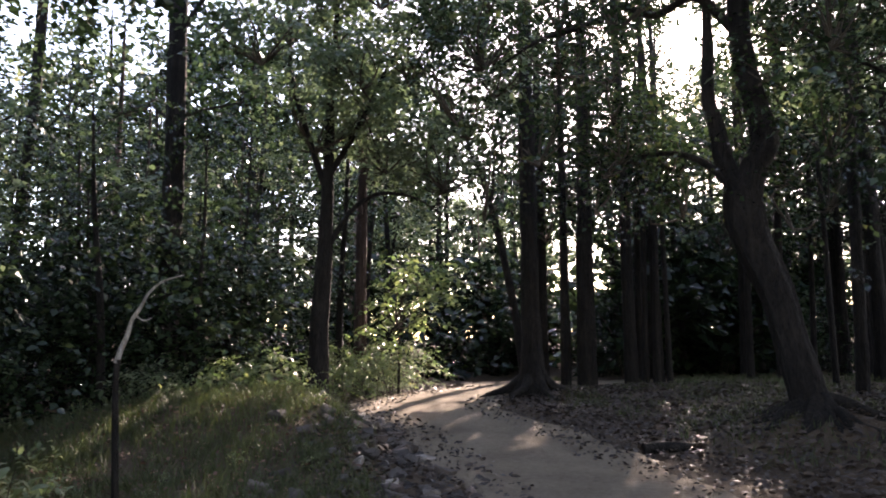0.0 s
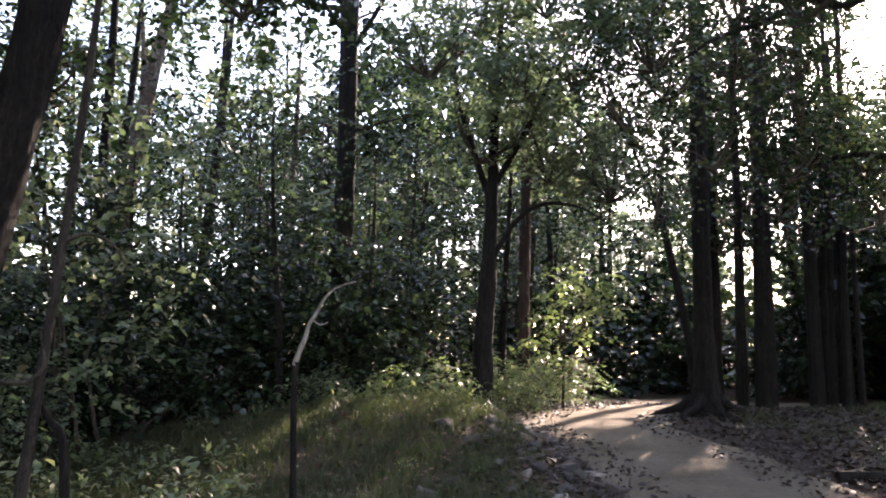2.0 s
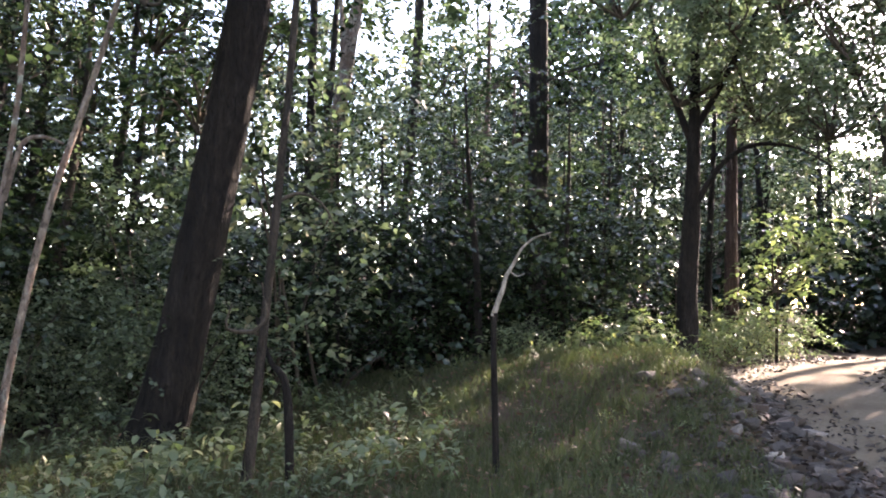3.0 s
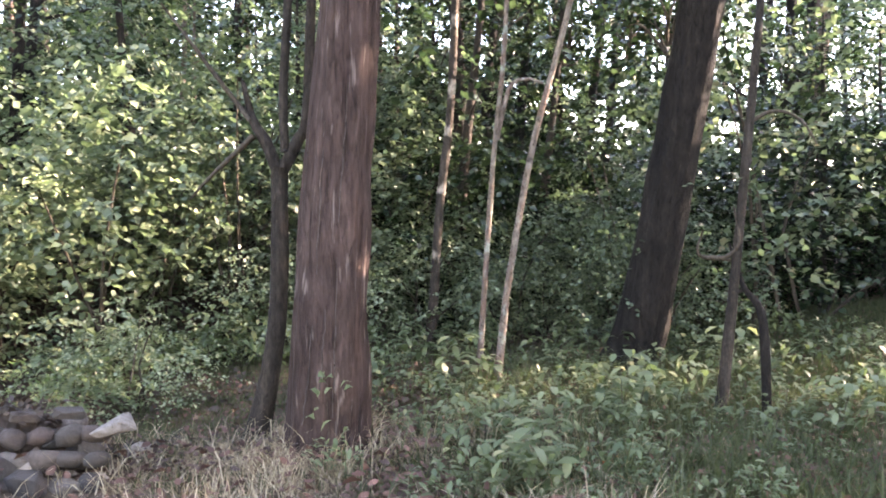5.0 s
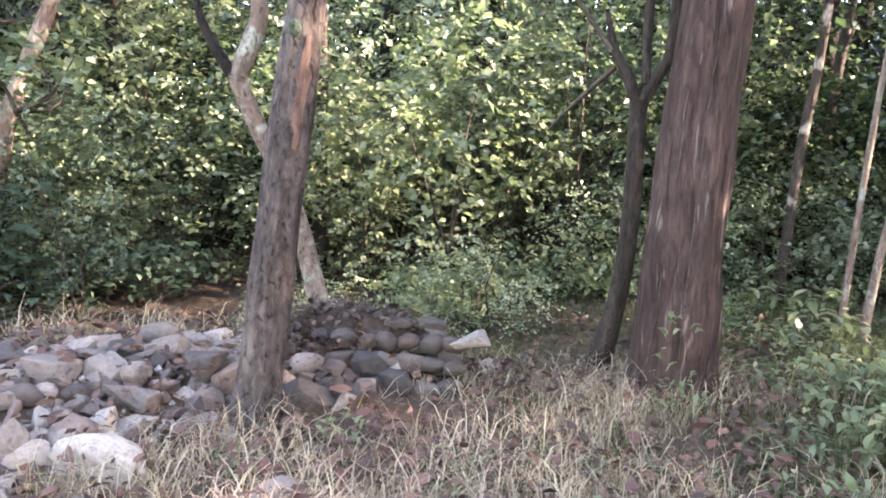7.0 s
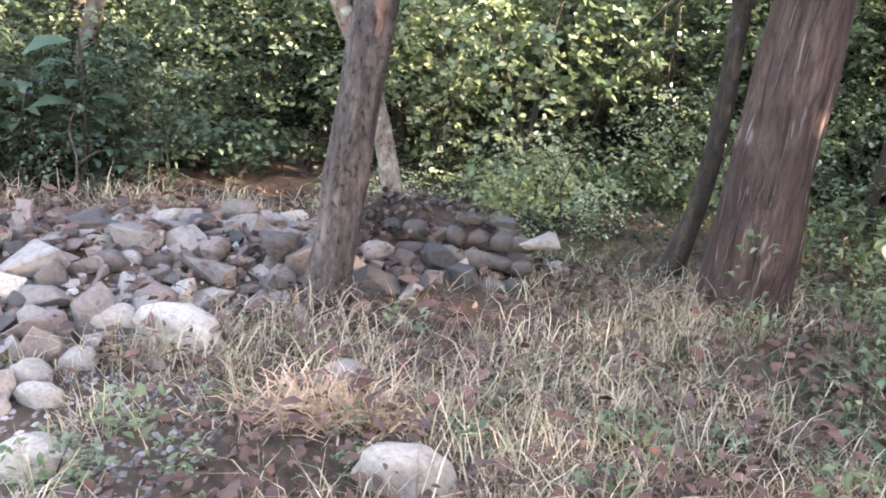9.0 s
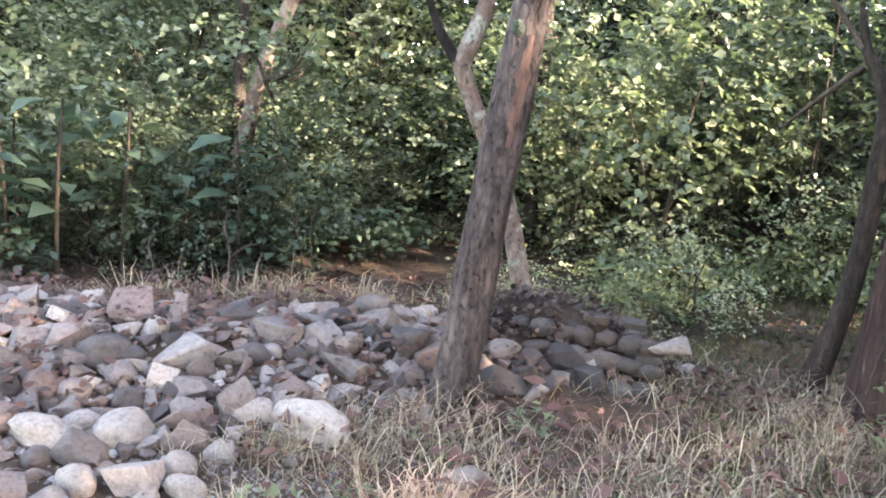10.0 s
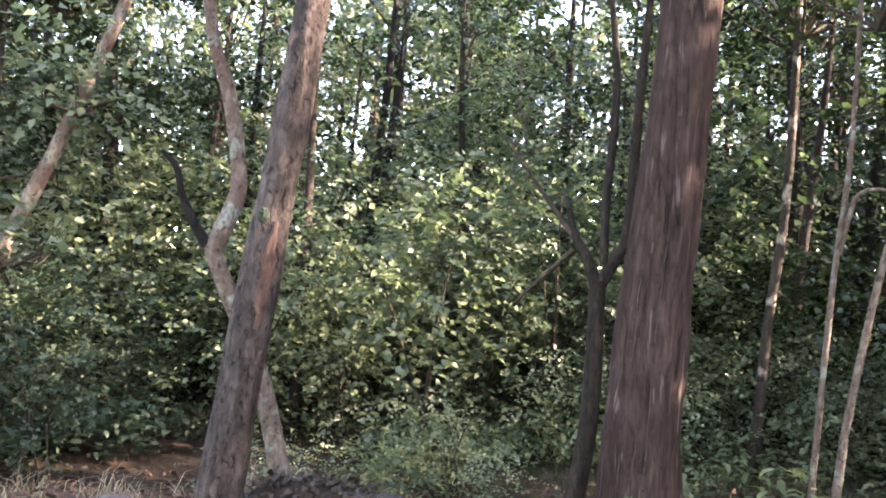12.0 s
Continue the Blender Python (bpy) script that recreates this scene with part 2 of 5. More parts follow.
STONE = stone_material("grey_stone", [(0.0, (0.045, 0.037, 0.033)), (0.3, (0.115, 0.095, 0.084)), (0.55, (0.19, 0.158, 0.138)), (0.68, (0.17, 0.108, 0.084)), (0.76, (0.21, 0.178, 0.156)), (0.9, (0.28, 0.238, 0.204)), (1.0, (0.34, 0.295, 0.25))])
# dark stones; at the bank's end soil and shade are both in the colour
STONE_DARK_SHADED = stone_material("dark_shaded_stone", [(0.0, (0.025, 0.021, 0.0185)), (0.5, (0.058, 0.047, 0.04)), (0.8, (0.075, 0.05, 0.04)), (1.0, (0.125, 0.105, 0.088))])
STONE_PALE = stone_material("pale_stone", [(0.0, (0.17, 0.14, 0.114)), (0.6, (0.25, 0.211, 0.174)), (1.0, (0.34, 0.295, 0.25))])

# ---- builders ----


def smooth(a, b, v):
    t = np.clip((np.asarray(v, float) - a) / (b - a), 0, 1)
    return t * t * (3 - 2 * t)


ROAD_LINE = [(5.5, -9), (4.3, -4), (3.3, 0), (2.6, 4), (1.55, 7.3), (1.05, 9), (0.5, 11.5), (-0.25, 13.4), (-0.15, 15.2), (0.75, 17.2), (2.2, 19.2), (5.0, 21.5), (9.0, 24.0), (16, 27)]


def road_gap(x, y):
    """Distance from the road's middle line."""
    best = np.full(np.shape(x), 1e9)
    for (ax, ay), (bx, by) in zip(ROAD_LINE, ROAD_LINE[1:]):
        dx, dy = bx - ax, by - ay
        t = np.clip(((x - ax) * dx + (y - ay) * dy) / (dx * dx + dy * dy), 0, 1)
        best = np.minimum(best, np.hypot(x - ax - t * dx, y - ay - t * dy))
    return best


def ripple(x, y):
    return (np.sin(1.7 * x + 0.6 * y) * np.sin(1.3 * y - 0.4 * x + 1) + 0.6 * np.sin(3.9 * x - 2.1 * y + 2) * np.sin(3.1 * y + 1.1 * x)) * 0.5


BANK_Y = [-6.0, -3.4, -1.8, -1.45, -1.0, -0.66, 0.3, 0.8]
BANK_FOOT = [-1.7, -2.6, -3.05, -3.25, -3.57, -3.98, -4.62, -4.95]
BANK_HEAD = [-3.6, -4.2, -4.5, -4.68, -4.85, -5.0, -5.25, -5.2]


def bank_part(x, y):
    """How far up the stony bank a place lies: 0 at its foot, 1 at its head."""
    foot, head = np.interp(y, BANK_Y, BANK_FOOT), np.interp(y, BANK_Y, BANK_HEAD)
    return (foot - x) / (foot - head)


def bank_z(x, y):
    u = bank_part(x, y)
    return 0.25 * smooth(-0.05, 0.95, u) * smooth(1.9, 1.35, u) * smooth(0.92, 0.6, y) * smooth(-7, -4.5, y)


def ground_z(x, y):
    x, y = np.asarray(x, float), np.asarray(y, float)
    z = 0.42 * smooth(5, 17, y) - 0.25 * smooth(19, 30, y)
    off = smooth(1.1, 2.4, road_gap(x, y))
    z = z + off * (0.62 * np.exp(-(((x + 2.6) / 2.9) ** 2) - ((y - 10.3) / 1.9) ** 2) * (x < 0.6)
                   + 0.3 * np.exp(-(((x + 1.9) / 1.3) ** 2) - ((y - 13.2) / 1.6) ** 2)
                   + 0.45 * np.exp(-(((x - 4.7) / 1.2) ** 2) - ((y - 10.0) / 1.2) ** 2)
                   + 0.25 * np.exp(-(((x - 1.9) / 0.8) ** 2) - ((y - 16.2) / 0.9) ** 2) + 0.12 * smooth(2, 6, x))
    z = z + 0.03 * off * ripple(x, y)
    gully = smooth(-5.3, -6.0, x) * smooth(3.0, 0.5, y) * smooth(-12, -9, x)
    z = z + bank_z(x, y)
    z = z - 0.18 * gully + 2.2 * smooth(-9.5, -30, x) + 1.5 * smooth(26, 60, y)
    return z


def gz(x, y):
    return float(ground_z(x, y))


def link_mesh(name, verts, faces, material, parent=None, label="", shade=True):
    me = bpy.data.meshes.new(name)
    verts, faces = np.asarray(verts, np.float32), np.asarray(faces, np.int32)
    k = faces.shape[1]
    me.vertices.add(len(verts))
    me.vertices.foreach_set("co", verts.ravel())
    me.loops.add(faces.size)
    me.loops.foreach_set("vertex_index", faces.ravel())
    me.polygons.add(len(faces))
    me.polygons.foreach_set("loop_start", np.arange(0, faces.size, k, dtype=np.int32))
    me.polygons.foreach_set("loop_total", np.full(len(faces), k, np.int32))
    me.polygons.foreach_set("use_smooth", np.full(len(faces), shade))
    me.update(calc_edges=True)
    me.materials.append(material)
    ob = new(name, me)
    ob.parent = parent
    if label:
        tagged(ob, label)
    return ob


def tube(points, radii, sides=12, bumpy=0.08, seed=0, steps=6, flare=0.0, ridge=0.0):
    """Vertices and faces of a tapered, slightly uneven stem along a smooth line through the points."""
    pts = [Vector(p) for p in points]
    line, rad = [], []
    for i in range(len(pts) - 1):
        p0, p1, p2, p3 = pts[max(i - 1, 0)], pts[i], pts[i + 1], pts[min(i + 2, len(pts) - 1)]
        for k in range(steps):
            t = k / steps
            line.append(0.5 * (2 * p1 + (p2 - p0) * t + (2 * p0 - 5 * p1 + 4 * p2 - p3) * t * t + (3 * p1 - p0 - 3 * p2 + p3) * t ** 3))
            rad.append(radii[i] + (radii[i + 1] - radii[i]) * t)
    line.append(pts[-1])
    rad.append(radii[-1])
    verts, faces, side = [], [], Vector((1, 0.13, 0.07)).normalized()
    for i, (p, r) in enumerate(zip(line, rad)):
        way = (line[min(i + 1, len(line) - 1)] - line[max(i - 1, 0)]).normalized()
        side = (side - way * side.dot(way)).normalized()
        up = way.cross(side)
        foot = flare * math.exp(-(p - line[0]).length / (rad[0] * 1.3)) if flare else 0
        for k in range(sides):
            a = 2 * math.pi * k / sides
            q = side * math.cos(a) + up * math.sin(a)
            n = noise.noise((p + q * r) * 2.2 + Vector((seed * 7.3, 0, 0))) * bumpy * 1.5 + noise.noise((p * 0.35 + q * 2.2) + Vector((0, seed * 3.1, 0))) * bumpy * 1.6
            n += ridge * abs(noise.noise(Vector((math.cos(a) * 4.5, math.sin(a) * 4.5, p.z * 0.9 + seed * 5)))) if ridge else 0
            lobes = foot * (0.55 + 0.75 * max(0, math.sin(a * 5 + seed)))
            verts.append(p + q * r * (1 + n + lobes))
    m = len(line)
    for i in range(m - 1):
        for k in range(sides):
            a, b = i * sides + k, i * sides + (k + 1) % sides
            faces.append((a, b, b + sides, a + sides))
    verts += [line[0], line[-1]]
    for k in range(sides):
        faces.append((k, (k + 1) % sides, len(verts) - 2, len(verts) - 2))
        faces.append(((m - 1) * sides + (k + 1) % sides, (m - 1) * sides + k, len(verts) - 1, len(verts) - 1))
    return [tuple(v) for v in verts], [f if f[2] != f[3] else f for f in faces]


def stem(name, points, radii, material, parent=None, sides=12, seed=0, label="", bumpy=0.08, flare=0.0, steps=6, ridge=0.0):
    v, f = tube(points, radii, sides, bumpy, seed, steps, flare, ridge)
    me = bpy.data.meshes.new(name)
    me.from_pydata(v, [], [x if x[2] != x[3] else x[:3] for x in f])
    me.polygons.foreach_set("use_smooth", [True] * len(me.polygons))
    me.materials.append(material)
    ob = new(name, me)
    ob.parent = parent
    if label:
        tagged(ob, label)
    return ob


def blade_mesh(base, d, up, L, wide, fine=False):
    """Leaf blades from their foot, direction and upper side, folded along the midrib; fine ones have a rounder outline."""
    n = len(base)
    s = np.cross(d, up)
    s /= np.linalg.norm(s, axis=1)[:, None] + 1e-9
    nr = np.cross(s, d)
    w = L * wide * 0.5
    i = np.arange(n)[:, None]
    if fine:
        v = np.stack([base, base + 0.25 * L * d + 0.8 * w * s + 0.07 * L * nr, base + 0.6 * L * d + 0.95 * w * s + 0.1 * L * nr, base + L * d - 0.12 * L * nr,
                      base + 0.6 * L * d - 0.95 * w * s + 0.1 * L * nr, base + 0.25 * L * d - 0.8 * w * s + 0.07 * L * nr], 1).reshape(-1, 3)
        return v, np.concatenate([i * 6 + [0, 1, 5], i * 6 + [1, 2, 5], i * 6 + [2, 4, 5], i * 6 + [2, 3, 4]], 1).reshape(-1, 3)
    v = np.stack([base, base + 0.42 * L * d + w * s + 0.12 * L * nr, base + L * d - 0.08 * L * nr, base + 0.42 * L * d - w * s + 0.12 * L * nr], 1).reshape(-1, 3)
    return v, np.concatenate([i * 4 + [0, 1, 2], i * 4 + [0, 2, 3]], 1).reshape(-1, 3)


def leaves(rng, where, size, spread=0.35, wide=0.5, droop=0.35, flat=0.5, fine=False):
    """Single leaves at the given places."""
    n = len(where)
    L = size * (1 + spread * rng.uniform(-1, 1, n))[:, None]
    d = rng.normal(size=(n, 3))
    d[:, 2] = d[:, 2] * 0.55 - droop
    d /= np.linalg.norm(d, axis=1)[:, None]
    up = rng.normal(size=(n, 3)) * (1 - flat)
    up[:, 2] += flat * 1.6
    return blade_mesh(where - 0.5 * L * d, d, up, L, wide, fine)


def sprays(rng, centres, radius, per, size, wide=0.5, reach=0.42):
    """Leaves in flat sprays: each spray is a twig with leaves on both sides, spread nearly level and drooping at its end."""
    on = 8
    base, ways, ups, sizes = [], [], [], []
    for c in centres:
        k = max(2, int(round(0.77 * per / on * rng.uniform(0.6, 1.4))))
        o = rng.normal(size=(k, 3)) * radius * np.array([0.5, 0.5, 0.42])
        a = rng.uniform(0, 2 * math.pi, k)
        ax = np.stack([np.cos(a), np.sin(a), rng.normal(size=k) * 0.3 - 0.1], 1)
        ax /= np.linalg.norm(ax, axis=1)[:, None]
        up = np.stack([rng.normal(size=k) * 0.35, rng.normal(size=k) * 0.35, np.ones(k)], 1)
        sd = np.cross(ax, up)
        sd /= np.linalg.norm(sd, axis=1)[:, None]
        for j in range(on):
            f = (j + 0.5) / on
            side = 1 if j % 2 else -1
            if j == on - 1:
                w = ax + sd * 0.1
            else:
                w = ax * (0.45 + 0.3 * f) + sd * side * (0.9 - 0.3 * f) + rng.normal(size=(k, 3)) * 0.28
            w[:, 2] -= 0.16
            w /= np.linalg.norm(w, axis=1)[:, None]
            p = np.asarray(c) + o + ax * (reach * f)
            p[:, 2] -= 0.12 * f * f
            base.append(p)
            ways.append(w)
            ups.append(up + rng.normal(size=(k, 3)) * 0.42)
            sizes.append(0.84 * size * (1.15 - 0.5 * abs(f - 0.55)) * rng.uniform(0.65, 1.2, k))
    return blade_mesh(np.concatenate(base), np.concatenate(ways), np.concatenate(ups), np.concatenate(sizes)[:, None], wide)


def clumps(rng, centres, radius, per, squash=0.7):
    """Leaf places in uneven clumps round the centres."""
    out = []
    for c in centres:
        k = max(4, int(per * rng.uniform(0.6, 1.4)))
        p = rng.normal(size=(k, 3))
        p /= np.linalg.norm(p, axis=1)[:, None]
        p *= (rng.uniform(0.15, 1, k) ** 0.5)[:, None] * radius * rng.uniform(0.6, 1.35)
        p[:, 2] *= squash
        out.append(np.asarray(c) + p)
    return np.concatenate(out)


def blob_points(rng, n, rx, ry, rz, hollow=0.5):
    p = rng.normal(size=(n, 3))
    p /= np.linalg.norm(p, axis=1)[:, None]
    return p * (rng.uniform(hollow ** 3, 1, n) ** (1 / 3))[:, None] * np.array([rx, ry, rz])


def empty(name, x, y, z=None):
    e = new(name)
    e.location = (x, y, gz(x, y) if z is None else z)
    return e


# ---- ground and road ----
rng = np.random.default_rng(5)


def axis_steps():
    near = np.arange(-14, 26.01, 0.27)
    far = 26 + (np.linspace(0.02, 1, 40) ** 2.2) * 900
    return np.concatenate([-(far[::-1] - 12), near, far])


gx, gy = axis_steps(), axis_steps()
XX, YY = np.meshgrid(gx, gy)
ZZ = ground_z(XX, YY)
nx, ny = len(gx), len(gy)
idx = np.arange(nx * ny).reshape(ny, nx)
quads = np.stack([idx[:-1, :-1], idx[:-1, 1:], idx[1:, 1:], idx[1:, :-1]], -1).reshape(-1, 4)
tagged(link_mesh("ground", np.stack([XX, YY, ZZ], -1).reshape(-1, 3), quads, EARTH), "brown forest soil with litter and thin grass", "ground", kind="structure")


def road_strip():
    line = []
    for i in range(len(ROAD_LINE) - 1):
        p = [np.array(ROAD_LINE[min(max(i + k, 0), len(ROAD_LINE) - 1)], float) for k in (-1, 0, 1, 2)]
        for t in np.arange(0, 1, 0.04):
            line.append(0.5 * (2 * p[1] + (p[2] - p[0]) * t + (2 * p[0] - 5 * p[1] + 4 * p[2] - p[3]) * t * t + (3 * p[1] - p[0] - 3 * p[2] + p[3]) * t ** 3))
    line = np.array(line)
    way = np.gradient(line, axis=0)
    way /= np.linalg.norm(way, axis=1)[:, None]
    left = np.stack([-way[:, 1], way[:, 0]], 1)
    cols = np.concatenate([[-1], np.linspace(-0.97, 0.97, 15), [1]])
    rows = []
    for i, (p, l) in enumerate(zip(line, left)):
        w = 1.2 + 0.1 * math.sin(i * 0.11) + 0.06 * math.sin(i * 0.31 + 1) + 0.025 * math.sin(i * 0.9)
        for c in cols:
            q = p + l * c * w
            lift = 0.03 - 0.012 * (abs(abs(c) - 0.5) < 0.15) - 0.09 * (abs(c) > 0.99)
            rows.append((q[0], q[1], gz(*q) + lift + 0.006 * math.sin(q[0] * 5.3 + q[1] * 2.2)))
    n, k = len(line), len(cols)
    ix = np.arange(n * k).reshape(n, k)
    f = np.stack([ix[:-1, :-1], ix[1:, :-1], ix[1:, 1:], ix[:-1, 1:]], -1).reshape(-1, 4)
    return tagged(link_mesh("road", rows, f[:, ::-1], ROAD), "pale compacted earth track with worn wheel ruts", "road", kind="structure")


road_strip()

# the low sun, far beyond the trees; disc widened to include its glare
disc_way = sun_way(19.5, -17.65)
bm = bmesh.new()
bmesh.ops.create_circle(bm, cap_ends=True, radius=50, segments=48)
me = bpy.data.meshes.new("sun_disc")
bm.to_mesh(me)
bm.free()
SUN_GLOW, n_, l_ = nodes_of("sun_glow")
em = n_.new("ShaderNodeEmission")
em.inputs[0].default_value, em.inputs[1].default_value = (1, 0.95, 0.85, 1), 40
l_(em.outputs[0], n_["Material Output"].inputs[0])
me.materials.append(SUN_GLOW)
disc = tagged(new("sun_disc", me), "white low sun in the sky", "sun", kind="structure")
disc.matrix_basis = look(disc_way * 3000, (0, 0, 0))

# ---- trees that stand out ----


def sky_spot(yaw, elev, d):
    """A place in the canopy, by direction and distance from the path's start."""
    return Vector((-d * math.sin(radians(yaw)), d * math.cos(radians(yaw)), 1.4 + d * math.tan(radians(elev))))


def tree(name, label, base, stems, bark, crowns=(), leaf=None, size=0.12, per=90, seed=0, twigs=(), flare=0.0, group="", own={}):
    """stems: (part name, points, radii). crowns: (centre, radius, clumps). All in world metres."""
    b = Vector(base)
    e = new(name)
    e.location = b
    tagged(e, label, "tree", group)
    r = np.random.default_rng(seed + 100)
    for i, (part_name, pts, radii) in enumerate(stems):
        stem(part_name, [Vector(p) - b for p in pts], radii, own[i] if i in own else bark, e, 36 if radii[0] > 0.1 else 12, seed + i, flare=flare if i == 0 else 0.0, steps=14 if radii[0] > 0.1 else 7, ridge=0.16 if radii[0] > 0.1 else 0.0)
    trunk = e.children[0]
    lines = []
    where = []
    for c, rad, k in crowns:
        cc = blob_points(r, k, rad, rad, rad * 0.75, 0.3) + np.array(c) - np.array(b)
        where.append(cc)
        for q in cc[:: max(1, k // 9)]:
            s = np.array(c) - np.array(b) - np.array([0, 0, rad * 0.7])
            mid = (s + q) / 2 + r.normal(size=3) * 0.12
            lines.append(([tuple(s), tuple(mid), tuple(q)], [0.022, 0.014, 0.006]))
    for pts in twigs:
        lines.append(([tuple(Vector(p) - b) for p in pts], list(np.linspace(0.02, 0.006, len(pts)))))
    for i, (pts, radii) in enumerate(lines):
        stem("twig", pts, radii, BARK_TWIG, trunk, 4, i, steps=3)
    if where:
        v, f = sprays(r, np.concatenate(where), 0.5, per, size, 0.78, 0.5)
        link_mesh("crown", v, f, leaf or LEAF_MID, e)
    return e


def gnarled_roots(x, y, z, count):
    """Exposed roots that twist down and outwards from the foot of a tree."""
    dice, out = random.Random(41), []
    for k in range(count):
        a = radians(150 + 210 * k / (count - 1) + dice.uniform(-8, 8))
        pts, reach, turn = [], dice.uniform(0.7, 1.35), dice.uniform(-0.35, 0.35)
        for j in range(6):
            f = j / 5
            b = a + turn * f + dice.uniform(-0.12, 0.12)
            px, py = x + math.cos(b) * (0.1 + reach * f), y + math.sin(b) * (0.1 + reach * f)
            pts.append((px, py, max((z - 0.1 * (k % 3)) * (1 - f) ** 1.3, 0) + gz(px, py) * f + dice.uniform(-0.03, 0.06) - 0.06 * f))
        thick = dice.uniform(0.06, 0.11)
        out.append(("root", pts, [thick * q for q in (1.2, 1.0, 0.85, 0.65, 0.45, 0.2)]))
    return out


# brown trunk and the slim forked tree in front of it
tree("tree", "large straight tree with reddish-brown fissured bark", (-4.66, 2.12, -0.05),
     [("trunk", [(-4.69, 2.05, -0.08), (-4.63, 2.06, 0.5), (-4.58, 2.1, 1.6), (-4.53, 2.15, 2.7), (-4.46, 2.2, 4.0), (-4.4, 2.22, 6.5), (-4.3, 2.3, 9.0)], [0.25, 0.222, 0.2, 0.178, 0.16, 0.14, 0.1])],
     BARK_BROWN, [((-4.3, 2.3, 8.8), 2.0, 22), ((-3.9, 3.2, 7.6), 1.3, 12)], LEAF_MID, 0.16, 70, 1, flare=0.22)
tree("tree", "slim dark forked tree leaning beside the big trunk", (-5.12, 1.76, -0.02),
     [("trunk", [(-5.14, 1.74, -0.05), (-5.02, 1.82, 0.5), (-4.97, 1.86, 1.0), (-4.97, 1.87, 1.8)], [0.09, 0.065, 0.058, 0.055]),
      ("limb", [(-4.97, 1.87, 1.75), (-5.0, 1.8, 1.95), (-5.03, 1.72, 2.1), (-5.05, 1.66, 2.35)], [0.042, 0.04, 0.03, 0.012]),
      ("limb", [(-4.97, 1.87, 1.75), (-4.93, 1.98, 1.98), (-4.9, 2.03, 2.15), (-4.88, 2.06, 3.0), (-4.8, 2.1, 4.2)], [0.045, 0.04, 0.036, 0.03, 0.02]),
      ("limb", [(-4.95, 1.9, 1.9), (-4.97, 1.9, 2.3), (-4.95, 1.92, 3.2), (-5.1, 1.8, 4.4)], [0.03, 0.028, 0.024, 0.015])],
     BARK_SLIM, [((-5.0, 1.9, 4.6), 0.9, 10)], LEAF_MID, 0.09, 70, 2, flare=0.3,
     twigs=[[(-5.02, 1.72, 2.0), (-5.2, 1.5, 1.75), (-5.35, 1.4, 1.6)], [(-5.03, 1.7, 2.1), (-5.1, 1.4, 2.5), (-5.2, 1.2, 2.8)]])
tree("tree", "leaning grey-brown tree with flaking bark at the stone bank", (-4.24, -0.4, 0.02),
     [("trunk", [(-4.24, -0.39, -0.05), (-4.24, -0.34, 0.4), (-4.24, -0.28, 1.0), (-4.25, -0.2, 1.7), (-4.26, -0.13, 2.3), (-4.26, -0.04, 3.1), (-4.2, 0.1, 4.5), (-4.2, 0.3, 6.0)], [0.118, 0.108, 0.104, 0.102, 0.096, 0.088, 0.07, 0.05]),
      ("stub", [(-4.22, -0.19, 1.96), (-4.15, -0.21, 2.01), (-4.125, -0.22, 2.03)], [0.045, 0.032, 0.012])],
     BARK_GREY, [((-4.2, 0.3, 6.2), 1.5, 16)], LEAF_MID, 0.12, 80, 3, flare=0.06, own={1: LICHEN})
tree("tree", "crooked pale-barked tree growing behind the stones", (-5.53, -0.02, 0.1),
     [("trunk", [(-5.53, 0.0, 0.05), (-5.51, -0.12, 0.6), (-5.51, -0.28, 1.12), (-5.49, -0.47, 1.52), (-5.47, -0.63, 1.88)], [0.082, 0.064, 0.06, 0.06, 0.06]),
      ("limb", [(-5.47, -0.62, 1.84), (-5.48, -0.53, 2.08), (-5.49, -0.48, 2.26), (-5.49, -0.51, 2.55), (-5.48, -0.6, 2.95), (-5.44, -0.74, 3.4), (-5.4, -0.8, 4.4)], [0.06, 0.056, 0.055, 0.05, 0.046, 0.04, 0.025]),
      ("limb", [(-5.47, -0.63, 1.86), (-5.46, -0.74, 2.02), (-5.45, -0.83, 2.2), (-5.44, -0.88, 2.38), (-5.43, -0.98, 2.48)], [0.04, 0.034, 0.028, 0.022, 0.012])],
     BARK_PALE, [((-5.4, -0.8, 4.8), 1.0, 10)], LEAF_LIGHT, 0.1, 80, 4, flare=0.15, own={2: BARK_DARK})
tree("tree", "far leaning trunk with pale and dark patches", (-7.75, -3.4, -0.2),
     [("trunk", [(-7.75, -3.4, -0.3), (-7.86, -3.0, 1.0), (-7.92, -2.83, 1.76), (-8.05, -2.44, 2.9), (-8.06, -1.99, 4.21), (-8.0, -1.5, 5.8)], [0.095, 0.08, 0.075, 0.068, 0.056, 0.04])],
     BARK_PALE, [((-8.0, -1.4, 6.0), 1.4, 16), ((-7.6, -2.7, 2.0), 0.5, 6), ((-7.7, -2.2, 3.4), 0.45, 5)], LEAF_LIGHT, 0.12, 80, 5, flare=0.2)
# pale stems, spotted stem, dark leaning tree, slender poles
tree("tree", "twin slender pale stems rising from one clump", (-5.7, 3.95, 0.0),
     [("trunk", [(-5.72, 3.9, -0.05), (-5.7, 3.93, 0.6), (-5.65, 4.0, 1.95), (-5.6, 4.08, 3.0), (-5.55, 4.1, 4.6)], [0.032, 0.025, 0.023, 0.021, 0.014]),
      ("trunk", [(-5.62, 4.02, -0.05), (-5.6, 4.07, 0.5), (-5.57, 4.12, 1.0), (-5.45, 4.27, 2.1), (-5.29, 4.47, 3.1), (-5.1, 4.7, 4.4)], [0.042, 0.034, 0.03, 0.028, 0.024, 0.016]),
